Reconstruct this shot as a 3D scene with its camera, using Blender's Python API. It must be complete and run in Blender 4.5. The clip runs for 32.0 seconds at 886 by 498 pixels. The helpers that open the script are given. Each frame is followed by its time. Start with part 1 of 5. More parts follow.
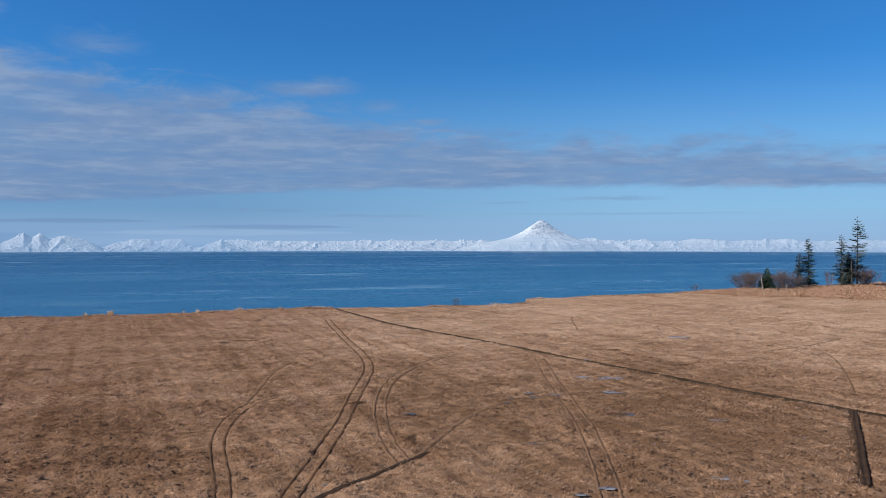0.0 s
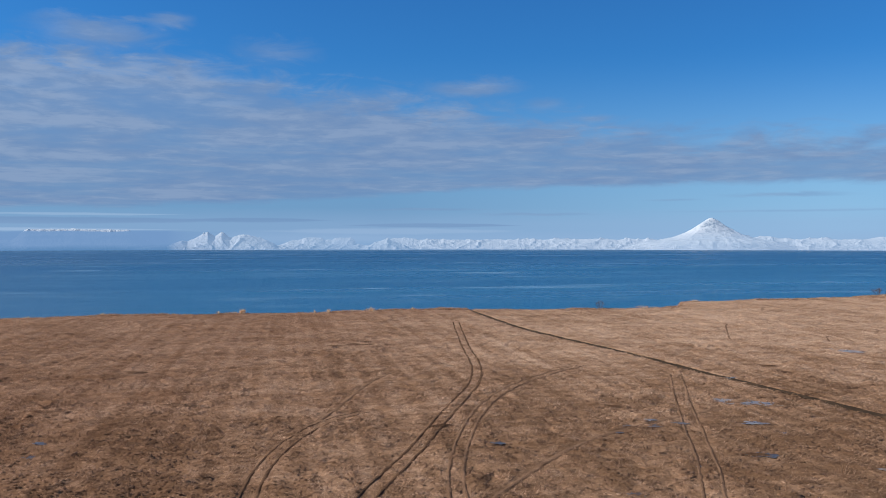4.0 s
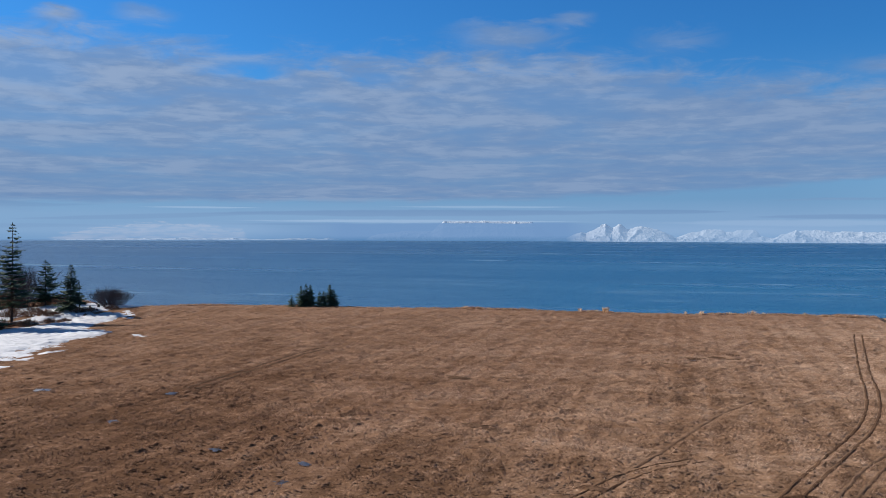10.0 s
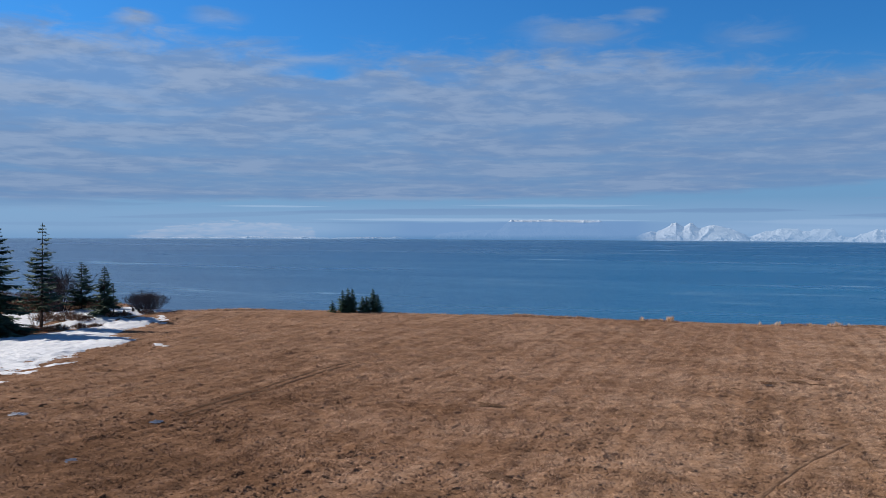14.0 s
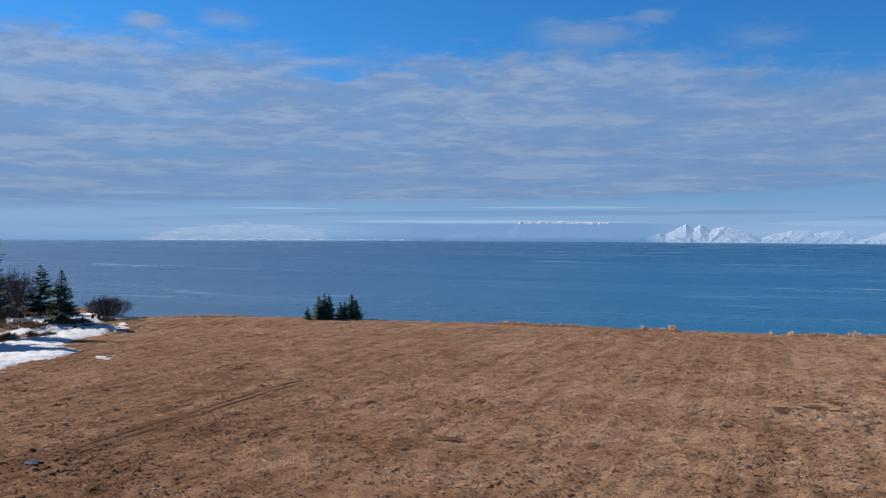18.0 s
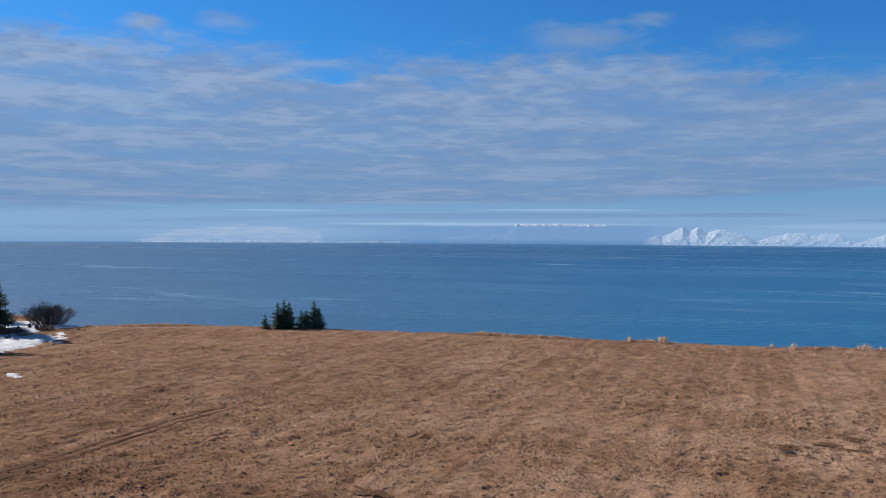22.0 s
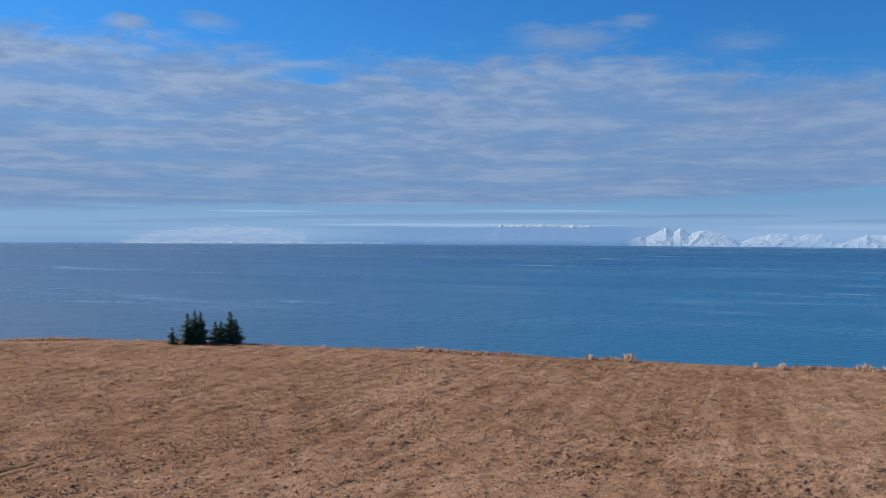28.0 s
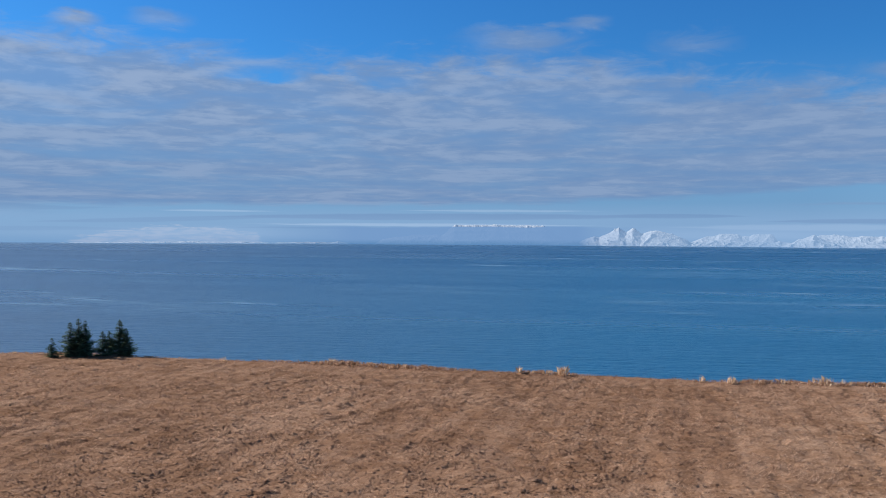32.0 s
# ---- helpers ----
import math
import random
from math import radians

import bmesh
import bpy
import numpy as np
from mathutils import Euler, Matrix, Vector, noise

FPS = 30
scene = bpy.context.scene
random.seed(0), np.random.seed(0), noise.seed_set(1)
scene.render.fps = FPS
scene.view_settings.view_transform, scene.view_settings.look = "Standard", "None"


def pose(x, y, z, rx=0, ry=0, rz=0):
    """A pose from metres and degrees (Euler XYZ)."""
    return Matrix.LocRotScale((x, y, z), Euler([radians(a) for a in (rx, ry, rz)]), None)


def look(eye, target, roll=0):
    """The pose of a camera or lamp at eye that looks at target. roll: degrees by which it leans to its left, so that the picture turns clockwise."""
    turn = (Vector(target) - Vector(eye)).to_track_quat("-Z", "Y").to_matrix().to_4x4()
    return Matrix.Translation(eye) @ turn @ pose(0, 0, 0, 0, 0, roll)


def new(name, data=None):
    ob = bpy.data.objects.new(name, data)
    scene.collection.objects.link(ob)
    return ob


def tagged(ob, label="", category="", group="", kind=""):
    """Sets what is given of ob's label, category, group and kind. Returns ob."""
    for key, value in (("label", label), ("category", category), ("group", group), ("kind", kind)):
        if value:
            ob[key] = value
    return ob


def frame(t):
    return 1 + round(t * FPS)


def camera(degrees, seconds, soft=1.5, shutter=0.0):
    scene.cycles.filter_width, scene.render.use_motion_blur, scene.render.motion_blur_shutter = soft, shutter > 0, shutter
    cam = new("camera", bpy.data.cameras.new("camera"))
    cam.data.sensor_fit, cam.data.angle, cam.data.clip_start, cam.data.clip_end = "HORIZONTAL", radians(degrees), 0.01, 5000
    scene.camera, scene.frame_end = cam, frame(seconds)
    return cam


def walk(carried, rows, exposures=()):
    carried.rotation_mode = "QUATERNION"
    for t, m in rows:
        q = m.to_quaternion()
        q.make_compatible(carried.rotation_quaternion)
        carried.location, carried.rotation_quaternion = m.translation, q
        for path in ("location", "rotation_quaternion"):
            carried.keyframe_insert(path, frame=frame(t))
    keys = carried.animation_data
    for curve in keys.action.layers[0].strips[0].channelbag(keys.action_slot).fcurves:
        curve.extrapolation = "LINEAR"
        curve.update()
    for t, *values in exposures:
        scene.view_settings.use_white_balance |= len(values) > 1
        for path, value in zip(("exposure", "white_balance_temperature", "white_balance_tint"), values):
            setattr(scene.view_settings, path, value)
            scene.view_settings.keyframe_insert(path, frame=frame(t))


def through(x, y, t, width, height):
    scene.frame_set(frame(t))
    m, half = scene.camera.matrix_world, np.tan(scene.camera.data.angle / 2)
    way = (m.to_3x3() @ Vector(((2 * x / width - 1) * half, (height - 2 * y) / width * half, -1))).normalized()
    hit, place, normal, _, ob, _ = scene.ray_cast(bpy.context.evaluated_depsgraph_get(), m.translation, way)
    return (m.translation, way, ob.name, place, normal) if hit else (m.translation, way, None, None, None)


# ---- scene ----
cam = camera(52.98, 32.0, soft=0.8)
PATH = [
    (0, pose(-0.000, -0.000, 11.999, 89.512, -0.007, 0.001)),
    (0.5, pose(0.503, 1.451, 12.033, 89.491, -0.052, -1.088)),
    (1, pose(1.055, 2.833, 12.066, 89.473, -0.092, -1.852)),
    (1.2, pose(1.295, 3.318, 12.074, 89.467, -0.098, -2.200)),
    (1.4, pose(1.534, 3.802, 12.082, 89.460, -0.105, 0.600)),
    (1.5, pose(1.653, 4.045, 12.086, 89.457, -0.108, 2.862)),
    (1.6, pose(1.772, 4.291, 12.085, 89.454, -0.102, 4.550)),
    (1.8, pose(2.009, 4.783, 12.083, 89.448, -0.090, 4.950)),
    (2, pose(2.246, 5.274, 12.081, 89.442, -0.078, 4.831)),
    (2.5, pose(2.828, 6.552, 12.102, 89.438, -0.026, 4.630)),
    (2.7, pose(3.016, 7.040, 12.079, 89.432, -0.012, 4.720)),
    (2.8, pose(3.110, 7.284, 12.068, 89.429, -0.006, 6.000)),
    (2.9, pose(3.204, 7.528, 12.056, 89.426, 0.001, 7.750)),
    (3, pose(3.298, 7.772, 12.045, 89.423, 0.008, 9.633)),
    (3.1, pose(3.387, 8.038, 12.040, 89.422, 0.011, 10.000)),
    (3.3, pose(3.564, 8.569, 12.029, 89.420, 0.017, 9.950)),
    (3.5, pose(3.742, 9.101, 12.018, 89.419, 0.023, 9.845)),
    (5.5, pose(4.811, 14.299, 11.344, 89.315, -0.134, 14.657)),
    (6, pose(4.920, 15.499, 11.385, 89.247, -0.107, 14.993)),
    (6.1, pose(4.916, 15.742, 11.398, 89.226, -0.094, 15.700)),
    (6.2, pose(4.912, 15.985, 11.411, 89.205, -0.081, 16.600)),
    (6.3, pose(4.907, 16.229, 11.424, 89.183, -0.068, 18.100)),
    (6.4, pose(4.903, 16.472, 11.437, 89.162, -0.055, 20.100)),
    (6.5, pose(4.899, 16.715, 11.450, 89.141, -0.041, 22.519)),
    (6.6, pose(4.886, 16.973, 11.460, 89.128, -0.034, 23.900)),
    (6.7, pose(4.872, 17.230, 11.470, 89.115, -0.027, 24.750)),
    (7, pose(4.832, 18.004, 11.500, 89.076, -0.006, 25.267)),
    (7.5, pose(4.725, 19.268, 11.554, 89.052, -0.024, 25.587)),
    (8, pose(4.592, 20.465, 11.618, 89.017, -0.062, 26.383)),
    (8.1, pose(4.578, 20.666, 11.630, 89.005, -0.071, 27.500)),
    (8.2, pose(4.564, 20.868, 11.642, 88.993, -0.079, 29.900)),
    (8.3, pose(4.550, 21.069, 11.654, 88.981, -0.088, 31.800)),
    (8.4, pose(4.535, 21.270, 11.665, 88.969, -0.096, 33.100)),
    (8.5, pose(4.521, 21.472, 11.677, 88.957, -0.105, 33.642)),
    (8.6, pose(4.495, 21.681, 11.703, 88.951, -0.113, 34.150)),
    (9, pose(4.389, 22.519, 11.803, 88.925, -0.146, 34.924)),
    (9.5, pose(4.160, 23.644, 11.874, 88.888, -0.170, 35.471)),
    (10, pose(3.833, 24.808, 11.985, 88.841, -0.198, 35.782)),
    (10.5, pose(3.458, 26.065, 12.080, 88.800, -0.218, 35.972)),
    (11, pose(2.987, 27.300, 12.141, 88.774, -0.237, 36.135)),
    (11.5, pose(2.501, 28.551, 12.178, 88.750, -0.234, 37.527)),
    (12, pose(1.992, 29.772, 12.193, 88.736, -0.211, 39.408)),
    (12.5, pose(1.456, 30.985, 12.193, 88.739, -0.196, 39.580)),
    (13, pose(0.979, 32.230, 12.238, 88.752, -0.197, 39.781)),
    (13.5, pose(0.491, 33.512, 12.312, 88.742, -0.226, 39.984)),
    (14, pose(0.020, 34.845, 12.407, 88.741, -0.245, 40.126)),
    (14.5, pose(-0.480, 36.218, 12.502, 88.732, -0.265, 40.273)),
    (16.5, pose(-2.603, 41.634, 12.475, 88.758, -0.276, 40.650)),
    (17, pose(-3.100, 43.025, 12.365, 88.787, -0.250, 40.686)),
    (17.5, pose(-3.594, 44.384, 12.279, 88.826, -0.235, 40.691)),
    (18, pose(-4.110, 45.714, 12.217, 88.858, -0.245, 40.740)),
    (18.5, pose(-4.717, 47.048, 12.156, 88.891, -0.266, 40.733)),
    (19, pose(-5.350, 48.415, 12.130, 88.906, -0.284, 40.777)),
    (19.5, pose(-5.946, 49.754, 12.109, 88.914, -0.313, 40.774)),
    (20, pose(-6.505, 51.099, 12.126, 88.917, -0.327, 40.801)),
    (20.5, pose(-7.038, 52.518, 12.143, 88.941, -0.324, 40.742)),
    (21, pose(-7.568, 53.897, 12.179, 88.951, -0.312, 40.669)),
    (21.5, pose(-8.089, 55.270, 12.181, 88.974, -0.324, 40.604)),
    (22, pose(-8.621, 56.616, 12.154, 89.007, -0.343, 40.549)),
    (22.5, pose(-9.140, 57.937, 12.152, 89.021, -0.358, 40.486)),
    (23, pose(-9.627, 59.294, 12.132, 89.028, -0.364, 40.474)),
    (23.5, pose(-10.133, 60.651, 12.112, 89.029, -0.364, 40.447)),
    (24, pose(-10.645, 62.020, 12.092, 89.031, -0.365, 40.443)),
    (24.5, pose(-11.167, 63.371, 12.031, 89.057, -0.362, 40.402)),
    (26.5, pose(-13.409, 68.886, 12.113, 89.069, -0.301, 39.922)),
    (27, pose(-13.874, 70.211, 12.094, 89.068, -0.318, 39.784)),
    (27.5, pose(-14.313, 71.535, 12.079, 89.069, -0.333, 39.659)),
    (28, pose(-14.780, 72.836, 12.042, 89.071, -0.333, 39.565)),
    (28.5, pose(-15.246, 74.147, 12.014, 89.079, -0.328, 39.469)),
    (29, pose(-15.722, 75.464, 11.961, 89.096, -0.310, 39.357)),
    (29.5, pose(-16.173, 76.822, 11.932, 89.118, -0.289, 39.203)),
    (30, pose(-16.570, 78.187, 11.944, 89.126, -0.273, 39.021)),
    (30.5, pose(-16.991, 79.606, 11.956, 89.142, -0.278, 38.371)),
    (30.6, pose(-17.098, 79.904, 11.959, 89.150, -0.284, 36.900)),
    (30.7, pose(-17.205, 80.201, 11.962, 89.159, -0.291, 35.500)),
    (30.8, pose(-17.312, 80.498, 11.965, 89.167, -0.297, 33.800)),
    (30.9, pose(-17.419, 80.795, 11.968, 89.176, -0.303, 32.900)),
    (31, pose(-17.526, 81.092, 11.971, 89.184, -0.309, 32.583)),
    (31.5, pose(-17.999, 82.441, 11.956, 89.160, -0.331, 32.535)),
    (31.7, pose(-18.149, 82.902, 11.946, 89.128, -0.335, 32.400)),
    (31.8, pose(-18.225, 83.133, 11.941, 89.113, -0.336, 33.600)),
    (31.9, pose(-18.300, 83.364, 11.935, 89.097, -0.338, 35.100)),
    (32, pose(-18.376, 83.595, 11.930, 89.081, -0.340, 36.683)),
]
# the film grows a little brighter half way
walk(cam, PATH, [(0.0, 1.01), (8.0, 1.0), (13.0, 0.96), (18.0, 1.05), (32.0, 1.05)])

# ---- sky, clouds and sun ----
SUN_EL, SUN_AZ = 30.0, 105.0        # degrees; azimuth counted to the left of +y


def links(tree):
    def put(kind, *ins, operation="", use_clamp=False):
        n = tree.nodes.new(kind)
        if operation:
            n.operation, n.use_clamp = operation, use_clamp
        for i, v in enumerate(ins):
            if v is None:
                continue
            if isinstance(v, bpy.types.NodeSocket):
                tree.links.new(v, n.inputs[i])
            else:
                n.inputs[i].default_value = v
        return n.outputs[0]
    return put


def ramp_node(tree, fac, stops, mode="LINEAR"):
    n = tree.nodes.new("ShaderNodeValToRGB")
    n.color_ramp.interpolation = mode
    el = n.color_ramp.elements
    while len(el) < len(stops):
        el.new(0.5)
    for e, (p, c) in zip(el, stops):
        e.position = p
        e.color = (*c, 1) if isinstance(c, tuple) else (c, c, c, 1)
    tree.links.new(fac, n.inputs[0])
    return n.outputs[0]


def make_world():
    world = bpy.data.worlds.new("sky")
    scene.world = world
    world.use_nodes = True
    tree = world.node_tree
    tree.nodes.clear()
    put = links(tree)

    def m(op, *ins, clamp=False):
        return put("ShaderNodeMath", *ins, operation=op, use_clamp=clamp)

    def step(v, a, b):
        n = tree.nodes.new("ShaderNodeMapRange")
        n.interpolation_type = "SMOOTHSTEP"
        for i, q in enumerate((v, a, b, 0.0, 1.0)):
            if isinstance(q, bpy.types.NodeSocket):
                tree.links.new(q, n.inputs[i])
            else:
                n.inputs[i].default_value = q
        return n.outputs[0]

    tc = tree.nodes.new("ShaderNodeTexCoord").outputs["Generated"]
    sep = tree.nodes.new("ShaderNodeSeparateXYZ")
    tree.links.new(tc, sep.inputs[0])
    x, y, z = sep.outputs
    az = m("MULTIPLY", m("ARCTAN2", m("MULTIPLY", x, -1.0), y), 180 / math.pi)
    el = m("MULTIPLY", m("ARCSINE", z), 180 / math.pi)

    def coords(a, sa, b, sb, c=0.0):
        return put("ShaderNodeCombineXYZ", m("MULTIPLY", a, sa), m("MULTIPLY", b, sb), c)

    def noise_at(vec, scale=1.0, detail=5.0, rough=0.55, dist=0.0):
        n = tree.nodes.new("ShaderNodeTexNoise")
        tree.links.new(vec, n.inputs["Vector"])
        n.inputs["Scale"].default_value = scale
        n.inputs["Detail"].default_value = detail
        n.inputs["Roughness"].default_value = rough
        n.inputs["Distortion"].default_value = dist
        return n.outputs[0]

    # rows of cloud lie closer together towards the horizon
    deep = m("LOGARITHM", m("MAXIMUM", m("ADD", el, 3.0), 0.2), 2.718)
    broad = noise_at(coords(az, 0.09, el, 0.42), 1.0, 4.0, 0.5, 0.4)
    rows = noise_at(coords(az, 0.13, deep, 8.5, 3.0), 1.0, 5.0, 0.55, 0.35)
    fine = noise_at(coords(az, 0.45, deep, 22.0, 7.0), 1.0, 4.0, 0.6, 0.3)
    ragged = noise_at(coords(az, 0.28, el, 0.95, 11.0), 1.0, 6.0, 0.62, 0.5)

    pos = m("DIVIDE", m("ADD", az, 35.0), 110.0, clamp=True)
    upper = m("MULTIPLY", ramp_node(tree, pos, [
        (0.03, 4.3 / 15), (0.10, 5.2 / 15), (0.15, 6.3 / 15), (0.20, 5.9 / 15), (0.28, 6.5 / 15), (0.34, 7.0 / 15), (0.40, 8.3 / 15),
        (0.46, 8.8 / 15), (0.52, 10.2 / 15), (0.60, 11.3 / 15), (0.67, 10.9 / 15), (0.74, 10.4 / 15), (0.80, 11.3 / 15), (0.93, 11.8 / 15)], "B_SPLINE"), 15.0)
    lower = m("MULTIPLY", ramp_node(tree, pos, [(0.05, 0.20), (0.30, 0.235), (0.42, 0.20), (0.52, 0.15), (0.64, 0.12), (0.93, 0.10)], "B_SPLINE"), 15.0)
    wob = m("MULTIPLY", m("SUBTRACT", ragged, 0.5), 5.0)
    e2 = m("ADD", el, wob)
    top = m("SUBTRACT", 1.0, step(m("SUBTRACT", e2, upper), -1.3, 1.2))
    bottom = step(m("SUBTRACT", m("ADD", el, m("MULTIPLY", wob, 0.16)), lower), -0.12, 0.38)
    deck = m("MULTIPLY", top, bottom)
    body = m("ADD", 0.72, m("MULTIPLY", step(m("ADD", m("MULTIPLY", rows, 0.6), m("MULTIPLY", broad, 0.5)), 0.38, 0.66), 0.24))
    mask = m("MULTIPLY", deck, body)
    # single clouds and thin bars: azimuth, elevation, half width, half height, strength
    for a, e, wa, we, s in ((8.6, 9.7, 3.6, 0.75, 0.75), (0.9, 7.75, 1.5, 0.40, 0.6), (4.0, 8.6, 1.6, 0.45, 0.4), (21.0, 11.8, 3.0, 1.0, 0.42), (31.5, 12.4, 4.4, 1.0, 0.75),
                            (27.5, 13.2, 1.6, 0.6, 0.6), (59.2, 12.5, 1.7, 0.55, 0.8), (54.3, 12.9, 2.2, 0.6, 0.5), (48.0, 9.9, 3.4, 0.75, -0.6), (40.0, 9.6, 2.6, 0.6, -0.4),
                            (11.5, 1.95, 4.5, 0.12, 0.4), (4.5, 1.62, 4.5, 0.14, 0.45), (-10.5, 2.75, 4.2, 0.2, 0.45),
                            (-12.0, 1.75, 10.0, 0.10, 0.3), (-4.0, 2.5, 2.0, 0.1, 0.3), (66.0, 1.5, 9.0, 0.6, 0.4)):
        soft = 0.55 if we > 0.3 else 0.2
        dx = m("DIVIDE", m("SUBTRACT", az, a), wa)
        dy = m("DIVIDE", m("ADD", m("SUBTRACT", el, e), m("MULTIPLY", m("SUBTRACT", ragged, 0.5), we * 2.6)), we)
        d = m("SQRT", m("ADD", m("MULTIPLY", dx, dx), m("MULTIPLY", dy, dy)))
        d = m("ADD", d, m("MULTIPLY", m("SUBTRACT", fine, 0.5), soft))
        mask = m("ADD", mask, m("MULTIPLY", m("SUBTRACT", 1.0, step(d, 0.1, 1.15)), s))
    mask = m("MINIMUM", m("MAXIMUM", mask, 0.0), 0.94)

    # bluish grey where thin or low, paler towards the sun
    light = m("ADD", m("MULTIPLY", step(m("ADD", m("MULTIPLY", rows, 0.55), m("MULTIPLY", fine, 0.45)), 0.38, 0.62), 0.72),
              m("MULTIPLY", m("MULTIPLY", step(az, 5.0, 70.0), step(el, 2.0, 10.0)), 0.36))
    tint = ramp_node(tree, light, [(0.0, CLOUD_DARK), (0.5, CLOUD_MID), (1.0, CLOUD_PALE)])

    sky = tree.nodes.new("ShaderNodeTexSky")
    sky.sky_type, sky.sun_disc = "NISHITA", False
    sky.sun_elevation, sky.sun_rotation = radians(SUN_EL), radians(-SUN_AZ)
    sky.altitude, sky.air_density, sky.dust_density, sky.ozone_density = 60.0, 1.0, 0.25, 3.0
    hue = tree.nodes.new("ShaderNodeHueSaturation")
    hue.inputs["Hue"].default_value, hue.inputs["Saturation"].default_value, hue.inputs["Value"].default_value = 0.5, 1.0, 1.0
    tree.links.new(sky.outputs[0], hue.inputs["Color"])
    cold = tree.nodes.new("ShaderNodeMix")
    cold.data_type, cold.blend_type = "RGBA", "MULTIPLY"
    cold.inputs[0].default_value = 1.0
    tree.links.new(hue.outputs[0], cold.inputs[6])
    tree.links.new(ramp_node(tree, m("DIVIDE", el, 90.0, clamp=True), [(0.17, SKY_TINT), (0.42, (0.50, 0.66, 0.80))]), cold.inputs[7])
    clear = put("ShaderNodeBackground", cold.outputs[2], SKY)
    # sea haze pales the lowest degrees of the sky
    veil = m("MULTIPLY", m("SUBTRACT", 1.0, step(el, -1.0, 12.0)), 0.92)
    low_air = ramp_node(tree, pos, [(0.20, HAZE_TINT), (0.45, HAZE_GREY), (0.95, HAZE_GREY)])
    air = put("ShaderNodeMixShader", veil, clear, put("ShaderNodeBackground", low_air, 0.5))
    cloud = put("ShaderNodeBackground", tint, 0.5)
    out = put("ShaderNodeMixShader", mask, air, cloud)
    # long dark bars of low cloud: azimuth, elevation, slope, half width, half height, strength
    for a, e, g, wa, we, s in ((11.2, 0.93, 0.0, 5.8, 0.15, 0.95), (37.0, 1.15, -0.006, 15.5, 0.23, 0.95), (22.5, 1.24, 0.0, 5.0, 0.15, 0.85), (54.0, 0.86, -0.03, 8.0, 0.16, 0.6), (44.0, 0.40, 0.0, 7.0, 0.07, 0.6), (62.0, 0.25, 0.0, 7.0, 0.14, 0.4), (66.0, 1.5, 0.0, 9.0, 0.25, 0.4)):
        dx = m("DIVIDE", m("SUBTRACT", az, a), wa)
        mid = m("ADD", m("ADD", e, m("MULTIPLY", m("SUBTRACT", az, a), g)), m("MULTIPLY", m("SUBTRACT", ragged, 0.5), we * 0.9))
        dy = m("ABSOLUTE", m("DIVIDE", m("SUBTRACT", el, mid), we))
        thick = m("SUBTRACT", 1.0, m("MULTIPLY", dx, dx))
        on = m("MULTIPLY", step(m("SUBTRACT", thick, dy), -0.15, 0.35), s)
        out = put("ShaderNodeMixShader", on, out, put("ShaderNodeBackground", BAR_DARK, 0.5))
    # thin sunlit bars between them
    for a, e, wa, we, s in ((38.0, 0.62, 12.0, 0.13, 0.55), (51.0, 1.42, 4.0, 0.08, 0.45), (33.0, 1.55, 7.0, 0.10, 0.35), (14.0, 0.55, 9.0, 0.25, 0.35)):
        dx = m("DIVIDE", m("SUBTRACT", az, a), wa)
        dy = m("ABSOLUTE", m("DIVIDE", m("ADD", m("SUBTRACT", el, e), m("MULTIPLY", m("SUBTRACT", fine, 0.5), we)), we))
        on = m("MULTIPLY", step(m("SUBTRACT", m("SUBTRACT", 1.0, m("MULTIPLY", dx, dx)), dy), -0.1, 0.6), s)
        out = put("ShaderNodeMixShader", on, out, put("ShaderNodeBackground", BAR_PALE, 0.5))
    # a bank of sunlit cloud stands on the far shore
    puffs = noise_at(coords(az, 0.8, el, 5.0, 21.0), 1.0, 6.0, 0.65, 0.4)
    crown = m("MULTIPLY", ramp_node(tree, m("DIVIDE", m("SUBTRACT", az, 46.0), 14.0, clamp=True), [(0.0, 0.0), (0.14, 0.0), (0.18, 0.62), (0.34, 0.90), (0.52, 0.95), (0.66, 0.88), (0.82, 0.66), (0.92, 0.40), (1.0, 0.0)]), 1.2)
    inside = m("SUBTRACT", m("ADD", crown, m("MULTIPLY", m("SUBTRACT", puffs, 0.5), 1.5)), m("ADD", el, 0.7))
    bank = m("MULTIPLY", m("MULTIPLY", step(inside, -0.05, 0.22), step(crown, 0.02, 0.3)), m("ADD", 0.24, m("MULTIPLY", step(puffs, 0.36, 0.64), 0.68)))
    out = put("ShaderNodeMixShader", bank, out, put("ShaderNodeBackground", BANK_PALE, 0.5))
    end = tree.nodes.new("ShaderNodeOutputWorld")
    tree.links.new(out, end.inputs[0])


SKY, SKY_TINT, HAZE_TINT = 0.041, (0.24, 0.80, 1.40), (0.305, 0.52, 0.785)
BAR_DARK, BAR_PALE = (0.128, 0.252, 0.465, 1), (0.46, 0.60, 0.80, 1)
HAZE_GREY, BANK_PALE = (0.182, 0.328, 0.566), (0.47, 0.515, 0.64, 1)
CLOUD_DARK, CLOUD_MID, CLOUD_PALE = (0.156, 0.268, 0.485), (0.200, 0.304, 0.500), (0.288, 0.388, 0.570)
make_world()

sun = new("sun", bpy.data.lights.new("sun", "SUN"))
sun.data.energy, sun.data.angle, sun.data.color = 3.9, radians(0.6), (1.0, 0.93, 0.84)
_d = Vector((-math.sin(radians(SUN_AZ)) * math.cos(radians(SUN_EL)), math.cos(radians(SUN_AZ)) * math.cos(radians(SUN_EL)), math.sin(radians(SUN_EL))))
sun.matrix_world = look(_d * 100, (0, 0, 0))


